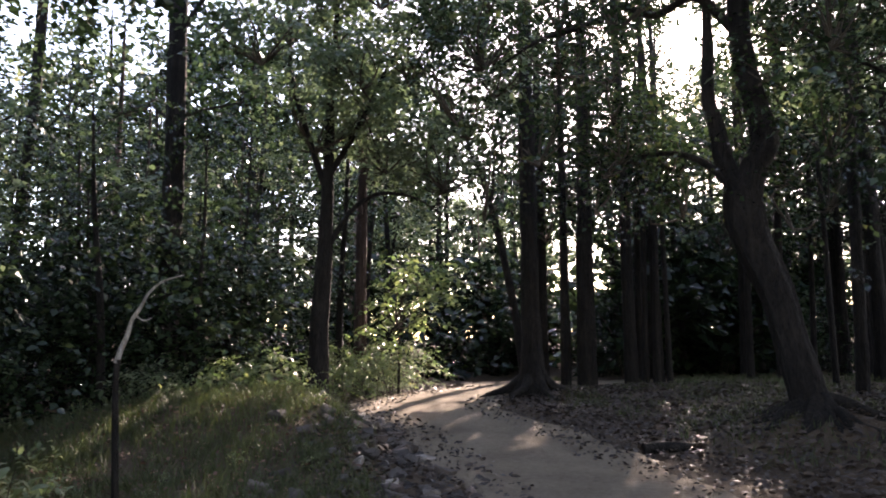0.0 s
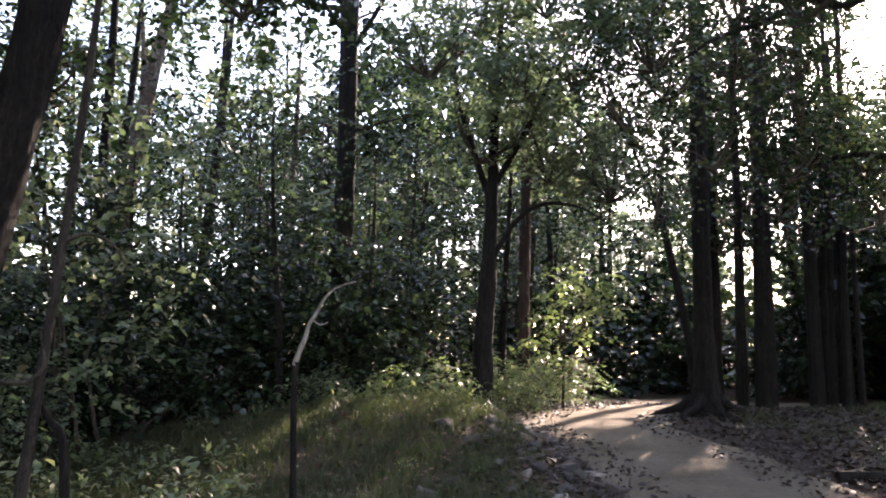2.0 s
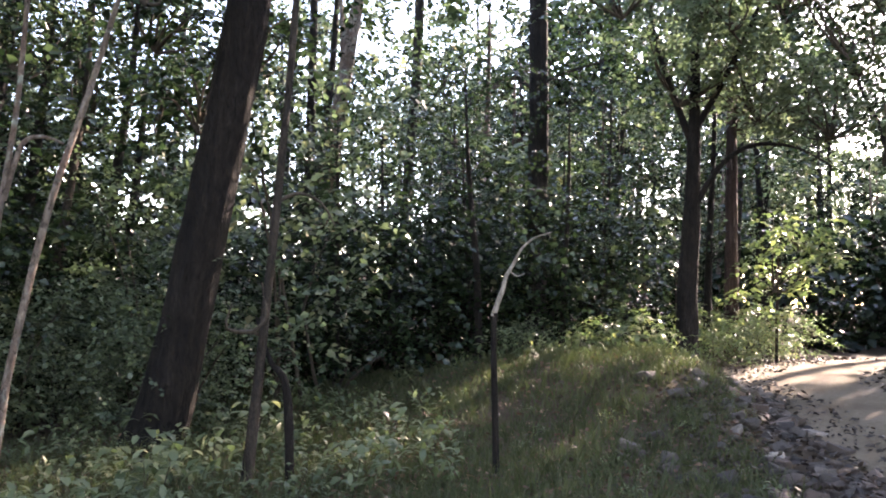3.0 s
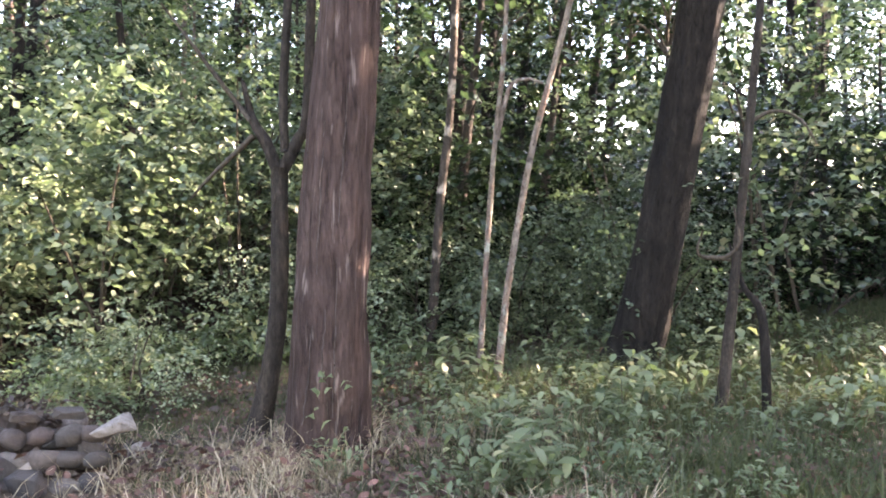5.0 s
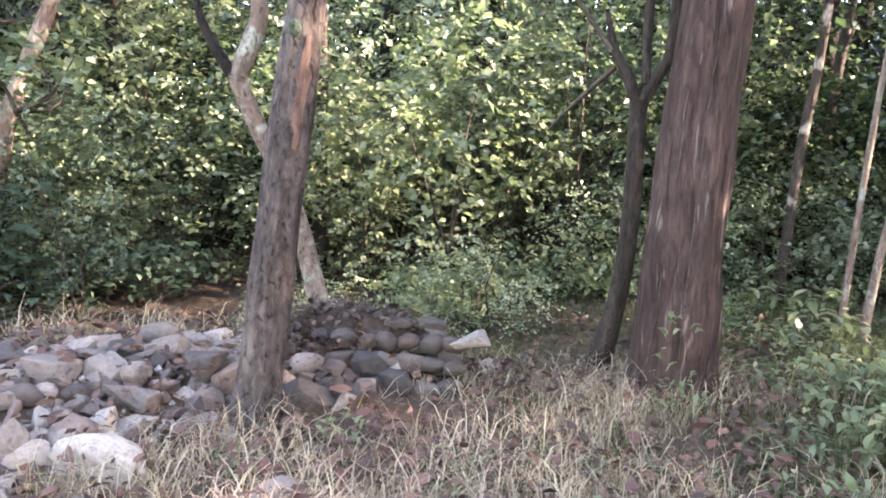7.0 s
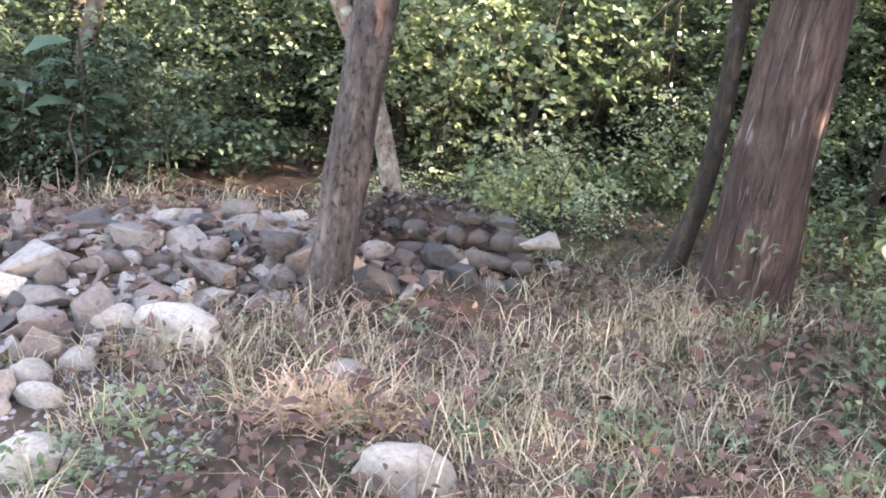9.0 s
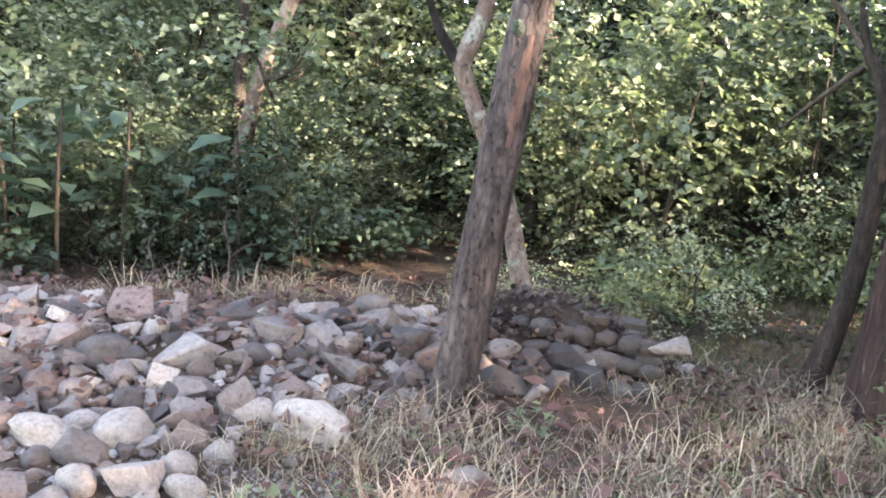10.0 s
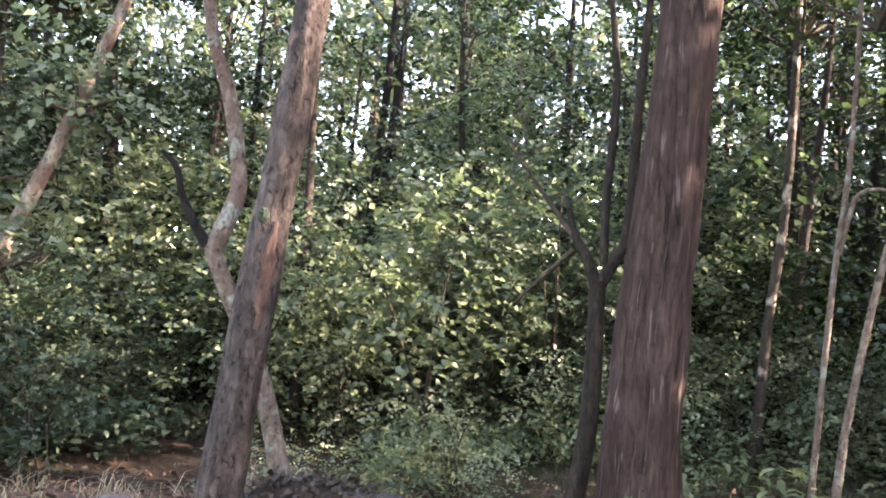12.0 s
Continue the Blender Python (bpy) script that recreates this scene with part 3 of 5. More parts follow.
      ("limb", [(-5.64, 4.03, 2.15), (-5.6, 4.08, 2.45), (-5.57, 4.14, 2.62), (-5.5, 4.25, 2.66), (-5.42, 4.35, 2.62)], [0.022, 0.02, 0.018, 0.014, 0.008])],
     BARK_PALE, [((-5.5, 4.2, 4.6), 1.0, 10), ((-5.1, 4.8, 4.4), 0.8, 8)], LEAF_DARK_SHADED, 0.1, 80, 6)
tree("tree", "thin straight stem with pale blotches", (-7.6, 4.55, 0.0),
     [("trunk", [(-7.62, 4.52, -0.1), (-7.65, 4.6, 0.6), (-7.66, 4.68, 1.6), (-7.6, 4.8, 3.0), (-7.6, 4.85, 5.5), (-7.8, 4.9, 8.4)], [0.07, 0.056, 0.05, 0.045, 0.038, 0.02])],
     # the two crowns above z 8 are added out of view to block sun
     BARK_SPOT, [((-7.6, 4.9, 5.4), 1.2, 14), ((-7.9, 5.0, 8.4), 2.2, 34), ((-9.4, 4.6, 8.2), 1.8, 22)] + [(tuple(sky_spot(a, el, 12)), 0.8, 11) for a, el in ((50, 13.5), (45.5, 14.5), (54, 16))], LEAF_DARK_SHADED, 0.11, 80, 7)
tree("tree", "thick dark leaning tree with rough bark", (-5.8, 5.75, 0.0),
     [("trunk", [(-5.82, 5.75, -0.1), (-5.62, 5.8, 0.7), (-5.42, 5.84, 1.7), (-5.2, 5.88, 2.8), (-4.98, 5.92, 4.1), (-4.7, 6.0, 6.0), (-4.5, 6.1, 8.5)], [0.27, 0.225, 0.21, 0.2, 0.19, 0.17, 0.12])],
     # most crowns between z 5.9 and 8.4 are unseen, added to cast shade
     BARK_DARK, [((-4.5, 6.1, 8.4), 1.8, 18), ((-5.6, 5.6, 6.7), 1.6, 24), ((-6.9, 5.4, 6.5), 1.6, 22), ((-3.6, 6.6, 7.6), 1.8, 24), ((-3.0, 9.0, 8.2), 1.8, 22), ((-5.5, 8.2, 7.8), 1.7, 24), ((-2.4, 5.4, 8.0), 1.7, 18), ((-7.6, 8.6, 8.4), 1.7, 22), ((-6.6, 3.4, 5.9), 1.4, 22), ((-7.8, 1.8, 6.1), 1.4, 22), ((-8.2, 3.6, 7.6), 1.5, 20)] + [(tuple(sky_spot(a, el, d)), q, k) for a, el, d, q, k in ((43, 15, 8.6, 0.8, 9), (46, 19, 8.2, 0.6, 6), (39, 19, 8.8, 0.7, 7), (22, 26.5, 9.0, 0.5, 7), (27, 25, 9.0, 0.6, 8))], LEAF_DARK_SHADED, 0.14, 70, 8, flare=0.3)
tree("tree", "slender pole tree with a bare side twig", (-4.03, 4.96, 0.0),
     [("trunk", [(-4.04, 4.95, -0.05), (-3.98, 5.0, 0.9), (-3.93, 5.07, 2.0), (-3.88, 5.14, 3.2), (-3.84, 5.18, 4.4), (-3.8, 5.25, 6.0)], [0.052, 0.037, 0.033, 0.03, 0.026, 0.016])],
     BARK_SLIM, [((-3.8, 5.25, 5.9), 1.0, 12)], LEAF_MID, 0.1, 80, 9,
     twigs=[[(-3.91, 5.09, 2.2), (-3.8, 5.2, 2.27), (-3.66, 5.3, 2.2), (-3.58, 5.38, 2.02)]])
tree("tree", "short dark crooked stem beside the pole tree", (-3.82, 5.16, 0.0),
     [("trunk", [(-3.8, 5.18, -0.05), (-3.82, 5.17, 0.5), (-3.85, 5.14, 0.82), (-3.93, 5.06, 0.98), (-4.02, 5.0, 1.3)], [0.04, 0.036, 0.03, 0.022, 0.01])],
     BARK_DARK, [((-4.05, 5.0, 1.4), 0.3, 3)], LEAF_MID, 0.08, 30, 10)
tree("sapling", "broken bare sapling with a bent pale top", (-2.56, 6.3, 0.0),
     [("trunk", [(-2.58, 6.35, -0.05), (-2.56, 6.25, 0.6), (-2.55, 6.18, 1.1), (-2.53, 6.15, 1.36)], [0.034, 0.028, 0.024, 0.025]),
      ("bent_top", [(-2.54, 6.15, 1.33), (-2.515, 6.16, 1.43), (-2.47, 6.17, 1.55), (-2.445, 6.18, 1.66), (-2.39, 6.2, 1.76), (-2.33, 6.22, 1.88), (-2.24, 6.26, 1.97), (-2.1, 6.3, 2.02)], [0.024, 0.02, 0.019, 0.015, 0.015, 0.011, 0.008, 0.004]),
      ("side_twig", [(-2.42, 6.19, 1.7), (-2.36, 6.2, 1.66), (-2.3, 6.22, 1.68)], [0.008, 0.006, 0.003])],
     BARK_BONE, seed=11, own={0: BARK_DARK, 2: BARK_BONE})
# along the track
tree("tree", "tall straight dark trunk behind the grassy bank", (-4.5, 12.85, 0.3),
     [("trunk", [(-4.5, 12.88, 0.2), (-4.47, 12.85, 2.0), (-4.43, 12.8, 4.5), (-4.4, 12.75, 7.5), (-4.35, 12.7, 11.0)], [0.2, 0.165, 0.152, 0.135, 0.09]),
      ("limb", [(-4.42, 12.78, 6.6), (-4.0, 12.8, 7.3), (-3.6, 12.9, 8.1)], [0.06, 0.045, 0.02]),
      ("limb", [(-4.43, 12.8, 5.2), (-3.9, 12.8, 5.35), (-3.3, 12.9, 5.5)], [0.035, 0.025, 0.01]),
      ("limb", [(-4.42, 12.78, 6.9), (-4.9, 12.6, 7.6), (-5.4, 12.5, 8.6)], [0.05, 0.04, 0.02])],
     BARK_DARK, [((-4.3, 12.7, 10.8), 1.6, 16)], LEAF_DARK_SHADED, 0.15, 70, 12)
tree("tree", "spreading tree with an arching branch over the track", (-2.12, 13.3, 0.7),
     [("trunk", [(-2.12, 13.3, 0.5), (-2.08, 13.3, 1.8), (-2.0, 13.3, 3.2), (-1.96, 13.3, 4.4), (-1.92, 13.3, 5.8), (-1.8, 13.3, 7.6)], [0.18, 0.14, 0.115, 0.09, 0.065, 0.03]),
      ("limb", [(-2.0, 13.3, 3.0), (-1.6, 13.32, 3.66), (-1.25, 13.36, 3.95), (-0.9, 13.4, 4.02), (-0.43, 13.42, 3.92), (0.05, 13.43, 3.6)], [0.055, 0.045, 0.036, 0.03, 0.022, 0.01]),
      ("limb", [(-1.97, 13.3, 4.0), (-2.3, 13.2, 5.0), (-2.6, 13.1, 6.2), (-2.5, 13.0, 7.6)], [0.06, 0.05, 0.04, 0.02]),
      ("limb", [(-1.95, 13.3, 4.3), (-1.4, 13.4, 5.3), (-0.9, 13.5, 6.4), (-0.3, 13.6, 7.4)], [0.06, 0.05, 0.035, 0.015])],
     # the three small crowns before y = 12.5 are added to block sun
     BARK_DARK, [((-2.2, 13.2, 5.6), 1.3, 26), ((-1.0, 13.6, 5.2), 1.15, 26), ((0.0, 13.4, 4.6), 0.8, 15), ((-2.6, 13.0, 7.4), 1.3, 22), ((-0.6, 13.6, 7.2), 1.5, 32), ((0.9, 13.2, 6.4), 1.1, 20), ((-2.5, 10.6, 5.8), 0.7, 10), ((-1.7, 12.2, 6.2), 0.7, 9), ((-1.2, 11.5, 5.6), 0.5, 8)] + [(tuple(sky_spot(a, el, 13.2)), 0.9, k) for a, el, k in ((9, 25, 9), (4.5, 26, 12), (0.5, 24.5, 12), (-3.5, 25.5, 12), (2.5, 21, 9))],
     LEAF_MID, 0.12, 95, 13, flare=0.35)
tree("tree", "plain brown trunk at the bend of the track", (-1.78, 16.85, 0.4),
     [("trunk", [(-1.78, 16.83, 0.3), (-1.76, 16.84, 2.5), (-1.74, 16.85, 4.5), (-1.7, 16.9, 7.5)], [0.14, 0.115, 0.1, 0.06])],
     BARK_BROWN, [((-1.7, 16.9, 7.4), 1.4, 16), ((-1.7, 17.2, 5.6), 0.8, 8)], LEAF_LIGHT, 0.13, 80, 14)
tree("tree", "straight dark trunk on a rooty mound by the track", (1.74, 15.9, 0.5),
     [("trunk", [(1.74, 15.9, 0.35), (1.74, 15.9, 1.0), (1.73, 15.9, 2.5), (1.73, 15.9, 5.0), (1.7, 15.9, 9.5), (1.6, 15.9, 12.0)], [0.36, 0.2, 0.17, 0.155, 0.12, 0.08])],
     BARK_DARK, [((1.6, 15.9, 10.5), 1.8, 22), ((0.9, 15.4, 7.4), 1.2, 14)], LEAF_DARK_SHADED, 0.14, 80, 15, flare=0.8)
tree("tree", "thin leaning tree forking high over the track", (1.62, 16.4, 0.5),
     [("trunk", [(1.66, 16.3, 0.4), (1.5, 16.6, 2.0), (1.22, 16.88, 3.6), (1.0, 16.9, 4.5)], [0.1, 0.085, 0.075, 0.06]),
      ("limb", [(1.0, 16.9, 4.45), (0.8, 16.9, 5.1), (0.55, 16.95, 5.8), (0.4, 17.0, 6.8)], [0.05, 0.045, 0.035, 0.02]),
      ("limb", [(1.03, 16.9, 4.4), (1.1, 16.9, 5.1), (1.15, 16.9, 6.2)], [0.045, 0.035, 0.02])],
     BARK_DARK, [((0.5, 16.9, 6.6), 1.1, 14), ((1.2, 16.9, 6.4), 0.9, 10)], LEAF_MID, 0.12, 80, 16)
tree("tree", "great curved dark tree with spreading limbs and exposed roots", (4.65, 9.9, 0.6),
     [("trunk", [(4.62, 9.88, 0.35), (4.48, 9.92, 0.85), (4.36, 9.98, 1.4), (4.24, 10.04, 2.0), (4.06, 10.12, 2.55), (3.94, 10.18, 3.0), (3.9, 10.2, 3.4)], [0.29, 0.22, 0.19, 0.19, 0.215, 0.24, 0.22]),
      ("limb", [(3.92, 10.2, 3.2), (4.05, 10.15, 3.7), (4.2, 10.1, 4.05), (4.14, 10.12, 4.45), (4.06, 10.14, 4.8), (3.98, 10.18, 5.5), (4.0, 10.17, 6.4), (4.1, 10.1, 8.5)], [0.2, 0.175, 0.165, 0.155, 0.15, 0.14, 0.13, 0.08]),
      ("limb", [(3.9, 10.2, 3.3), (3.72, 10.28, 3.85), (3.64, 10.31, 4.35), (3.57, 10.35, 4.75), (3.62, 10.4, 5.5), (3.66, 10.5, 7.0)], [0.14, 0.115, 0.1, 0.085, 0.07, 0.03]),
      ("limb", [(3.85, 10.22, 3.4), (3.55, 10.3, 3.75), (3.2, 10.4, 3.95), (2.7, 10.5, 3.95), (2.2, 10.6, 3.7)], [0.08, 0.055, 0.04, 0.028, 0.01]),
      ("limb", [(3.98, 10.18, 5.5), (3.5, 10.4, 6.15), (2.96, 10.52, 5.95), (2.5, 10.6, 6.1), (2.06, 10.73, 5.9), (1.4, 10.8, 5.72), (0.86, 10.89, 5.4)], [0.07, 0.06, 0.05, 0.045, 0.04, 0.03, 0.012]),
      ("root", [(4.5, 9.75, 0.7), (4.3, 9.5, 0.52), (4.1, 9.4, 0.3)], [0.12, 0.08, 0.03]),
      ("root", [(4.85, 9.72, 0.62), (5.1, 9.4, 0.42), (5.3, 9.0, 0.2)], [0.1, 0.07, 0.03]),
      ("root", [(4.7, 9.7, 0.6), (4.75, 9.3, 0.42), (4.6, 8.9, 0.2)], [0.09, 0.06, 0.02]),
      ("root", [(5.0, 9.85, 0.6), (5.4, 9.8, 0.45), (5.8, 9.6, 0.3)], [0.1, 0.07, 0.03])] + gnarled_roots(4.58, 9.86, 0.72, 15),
     # the seven crowns from (6.5, 7.2, 7.2) on are added overhead to block skylight
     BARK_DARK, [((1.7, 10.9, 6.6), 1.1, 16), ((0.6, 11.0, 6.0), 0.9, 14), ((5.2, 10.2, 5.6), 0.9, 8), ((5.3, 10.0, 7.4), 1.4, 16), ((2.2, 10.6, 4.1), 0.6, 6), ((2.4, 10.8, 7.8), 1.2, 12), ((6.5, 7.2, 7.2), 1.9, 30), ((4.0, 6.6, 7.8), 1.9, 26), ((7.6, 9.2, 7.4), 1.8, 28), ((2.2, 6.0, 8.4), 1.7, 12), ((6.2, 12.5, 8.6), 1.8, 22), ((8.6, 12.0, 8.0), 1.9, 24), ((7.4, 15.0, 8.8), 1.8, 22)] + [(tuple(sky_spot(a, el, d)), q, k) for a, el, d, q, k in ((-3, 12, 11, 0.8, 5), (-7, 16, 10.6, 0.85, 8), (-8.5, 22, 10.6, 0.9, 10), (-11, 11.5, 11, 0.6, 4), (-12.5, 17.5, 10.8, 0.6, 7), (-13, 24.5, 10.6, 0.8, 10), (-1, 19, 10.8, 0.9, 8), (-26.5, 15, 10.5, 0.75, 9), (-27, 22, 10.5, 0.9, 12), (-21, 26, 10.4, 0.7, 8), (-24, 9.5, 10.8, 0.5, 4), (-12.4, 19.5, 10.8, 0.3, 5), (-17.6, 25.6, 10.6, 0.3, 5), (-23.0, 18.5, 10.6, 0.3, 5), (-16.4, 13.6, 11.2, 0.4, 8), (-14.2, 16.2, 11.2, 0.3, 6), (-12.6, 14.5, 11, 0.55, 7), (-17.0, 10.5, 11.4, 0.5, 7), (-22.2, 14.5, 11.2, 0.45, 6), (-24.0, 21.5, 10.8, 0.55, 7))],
     LEAF_DARK_SHADED, 0.105, 85, 17, flare=0.08)
tree("tree", "pale grey forked trunk deep in the wood", (-9.2, 13.2, 0.6),
     [("trunk", [(-9.3, 13.2, 0.2), (-9.1, 13.3, 3.0), (-9.0, 13.4, 4.2), (-8.85, 13.5, 5.6), (-8.63, 13.66, 7.4), (-8.3, 13.9, 9.5)], [0.2, 0.17, 0.16, 0.14, 0.12, 0.07]),
      ("limb", [(-8.85, 13.5, 5.6), (-8.9, 13.6, 6.8), (-9.1, 13.7, 8.2)], [0.08, 0.065, 0.03])],
     BARK_PALE, [((-8.3, 13.9, 9.4), 1.6, 18)], LEAF_LIGHT, 0.14, 80, 18)
tree("tree", "slim dark tree with loose foliage before the low sun", (4.75, 19.6, 0.5),
     [("trunk", [(4.75, 19.6, 0.3), (4.8, 19.6, 3.0), (4.9, 19.7, 6.0), (4.95, 19.7, 9.0)], [0.1, 0.08, 0.06, 0.03]),
      ("limb", [(4.85, 19.65, 5.2), (5.6, 19.5, 6.0), (6.4, 19.2, 6.9)], [0.04, 0.03, 0.012]),
      ("limb", [(4.9, 19.7, 7.4), (5.4, 19.6, 8.6), (6.3, 19.3, 9.6)], [0.035, 0.025, 0.012])],
     BARK_DARK, [(tuple(sky_spot(a, el, 20)), q, k) for a, el, q, k in ((-14.6, 16.2, 0.3, 5), (-16.6, 14.2, 0.4, 6), (-14.9, 23.0, 0.35, 5), (-20.9, 17.0, 0.3, 5), (-19.6, 23.6, 0.3, 5), (-18.6, 14.0, 0.3, 4))], LEAF_DARK_SHADED, 0.12, 60, 20)
# added tree: its crowns block the sun from the bank's grass
tree("tree", "very tall tree with a high dark crown", (6.4, 35.0, 0.6),
     [("trunk", [(6.4, 35.0, 0.3), (6.3, 35.0, 5.0), (6.2, 35.1, 10.0), (6.1, 35.0, 15.0)], [0.24, 0.2, 0.15, 0.06])],
     BARK_DARK, [((5.6, 35.0, 13.1), 1.2, 9), ((7.1, 35.5, 13.0), 1.3, 10), ((6.3, 34.5, 14.2), 1.4, 14)], LEAF_DARK_SHADED, 0.26, 60, 19)
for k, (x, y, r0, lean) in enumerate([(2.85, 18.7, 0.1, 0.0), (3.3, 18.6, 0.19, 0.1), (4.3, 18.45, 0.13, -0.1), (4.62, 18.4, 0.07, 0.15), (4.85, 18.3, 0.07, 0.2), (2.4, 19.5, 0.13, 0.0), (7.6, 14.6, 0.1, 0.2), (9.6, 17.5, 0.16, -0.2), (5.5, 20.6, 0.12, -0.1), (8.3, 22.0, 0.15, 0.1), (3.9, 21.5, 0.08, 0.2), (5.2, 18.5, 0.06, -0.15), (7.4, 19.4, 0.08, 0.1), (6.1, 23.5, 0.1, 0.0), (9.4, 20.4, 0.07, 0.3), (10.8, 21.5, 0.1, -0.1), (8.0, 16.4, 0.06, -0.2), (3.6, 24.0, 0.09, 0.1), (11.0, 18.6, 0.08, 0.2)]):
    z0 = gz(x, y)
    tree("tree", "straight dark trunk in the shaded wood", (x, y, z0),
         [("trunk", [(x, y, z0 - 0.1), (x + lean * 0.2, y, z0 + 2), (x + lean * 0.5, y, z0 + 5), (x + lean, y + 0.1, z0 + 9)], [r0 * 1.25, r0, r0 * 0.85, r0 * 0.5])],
         BARK_DARK, [((x + lean - 0.3, y + 0.6, z0 + 4.4 + 0.8 * (k % 3)), 1.3, 15), ((x + lean, y + 0.4, z0 + 10.2), 0.9, 6) if 4.4 < x < 7.6 else ((x + lean, y + 0.4, z0 + 7.8 + k % 3), 1.5, 13)], LEAF_DARK_SHADED, 0.15, 75, 30 + k, group="trunks in the shaded wood")

# ---- the wood round about: a few kinds of tree and shrub, each repeated ----


def wood_tree(seed, height, leaf, bark, size, label, low=0.3, per=46, wide=1.0, count=44, every=8):
    r = np.random.default_rng(seed)
    e = new("tree")
    tagged(e, label, "tree", "trees of the wood")
    bend = r.normal(size=2) * 0.25
    pts = [(0, 0, -0.3), (bend[0] * 0.3, bend[1] * 0.3, height * 0.3), (bend[0], bend[1], height * 0.62), (bend[0] * 1.2, bend[1] * 1.4, height * 0.95)]
    r0 = height * 0.0105
    stem("trunk", pts, [r0 * 1.3, r0, r0 * 0.7, r0 * 0.2], bark, e, 9, seed, steps=4)
    cc, lines = [], []
    for i in range(count):
        h = height * (low + (1 - low) * r.uniform() ** 0.8)
        span = wide * height * 0.24 * (1.15 - abs((h / height - low) / (1 - low) - 0.45))
        a = r.uniform(0, 2 * math.pi)
        d = span * r.uniform(0.25, 1)
        c = np.array([bend[0] * h / height + d * math.cos(a), bend[1] * h / height + d * math.sin(a), h])
        cc.append(c)
        if i % every == 0:
            s = np.array([bend[0] * h / height, bend[1] * h / height, max(h - d * 0.6, height * 0.2)])
            lines.append(([tuple(s), tuple((s + c) / 2 + r.normal(size=3) * 0.1), tuple(c)], [r0 * 0.3, r0 * 0.2, 0.008]))
    for i, (lp, lr) in enumerate(lines):
        stem("limb", lp, lr, bark, e, 6, i, steps=2)
    v, f = sprays(r, cc, 0.75, per, size * 0.85, 0.8, 0.7) if every < 20 else leaves(r, clumps(r, cc, 0.62, per), size)
    link_mesh("crown", v, f, leaf, e)
    return e


def shrub(seed, radius, height, leaf, size, label, per=40, count=50, wide=0.8, lift=0.0):
    r = np.random.default_rng(seed)
    e = new("shrub")
    tagged(e, label, "shrub", "shrubs of the wood")
    cc = blob_points(r, count, radius, radius, height * 0.52, 0.35) + np.array([0, 0, height * 0.52 + lift])
    lines = []
    for c in cc[::14]:
        a = r.normal(size=2) * 0.12
        lines.append(([(a[0], a[1], -0.15), (c[0] * 0.35, c[1] * 0.35, c[2] * 0.55), tuple(c)], [0.022, 0.015, 0.005]))
    for i, (lp, lr) in enumerate(lines):
        stem("stem", lp, lr, BARK_TWIG, e, 5, i, steps=2)
    v, f = sprays(r, cc, 0.34, per, size, wide)
    v[:, 2] = np.abs(v[:, 2])
    link_mesh("crown", v, f, leaf, e)
    return e


def far_shrub(seed, leaf, label):
    e = shrub(seed, 1.1, 2.4, leaf, 0.22, label, 14, 44, 0.8)
    for o in [o for o in e.children if o.name.startswith("stem")][2:]:
        bpy.data.objects.remove(o)
    return e


def polar(yaw, d):
    return -d * math.sin(radians(yaw)), d * math.cos(radians(yaw))


def free(x, y, gap):
    if float(road_gap(x, y)) < 1.2 + gap:
        return False
    if -6.8 < x < -1 and -4 < y < 2.6 and gap < 3:  # the stone bank and the grass before it
        return False
    return True


def in_sun_gap(x, y, height, reach):
    """Whether a crown would stand in the opening through which the low sun comes."""
    s = sun_way(19.6, -18.0)
    flat = math.hypot(s.x, s.y)
    for ax, ay, az, part in ((0.0, 0.0, 1.4, 0.8), (-0.1, 15.5, 0.4, 1.0), (-0.9, 16.5, 2.2, 0.5)):
        along = ((x - ax) * s.x + (y - ay) * s.y) / flat
        side = abs((x - ax) * s.y - (y - ay) * s.x) / flat
        if along > 0 and side < reach * part and height > az + along * s.z / flat - reach * 0.7:
            return True
    return False


def in_lane(x, y, height):
    """Whether a tree would shade one of the shrubs on which the sun falls."""
    s = sun_way(SUN_ELEV, SUN_AZ)
    flat = math.hypot(s.x, s.y)
    for ax, ay, az, half in ((-8.3, 3.3, 1.9, 1.8), (-8.7, 0.5, 2.0, 1.6), (-0.8, 16.2, 2.3, 1.9), (-0.2, 15.0, 0.5, 1.5), (-3.0, 11.0, 1.3, 0.6)):
        along, side = ((x - ax) * s.x + (y - ay) * s.y) / flat, abs((x - ax) * s.y - (y - ay) * s.x) / flat
        if along > 1.5 and side < half and height > az + along * s.z / flat:
            return True
    return False


def in_hollow(x, y, reach):
    """Whether a plant would stand in the bare shaded hollow behind the stones, or in the grassy dip beside it."""
    yaw, d = math.degrees(math.atan2(-x, y)), math.hypot(x, y)
    return -36 < yaw < -7 and d < 24 or 86 < yaw < 109 and d - reach < 8.3 or 65 < yaw < 79 and d - reach < 7.9 or 47 < yaw < 65 and reach > 0.1 and d < 8.6 + reach


TREES = [wood_tree(201, 9.5, LEAF_DARK_SHADED, BARK_DARK, 0.19, "tall dark green forest tree"), wood_tree(202, 11.0, LEAF_MID, BARK_DARK, 0.2, "tall forest tree with broken crown"),
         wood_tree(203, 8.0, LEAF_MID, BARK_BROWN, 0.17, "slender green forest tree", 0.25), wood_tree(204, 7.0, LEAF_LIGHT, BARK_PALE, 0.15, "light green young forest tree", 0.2),
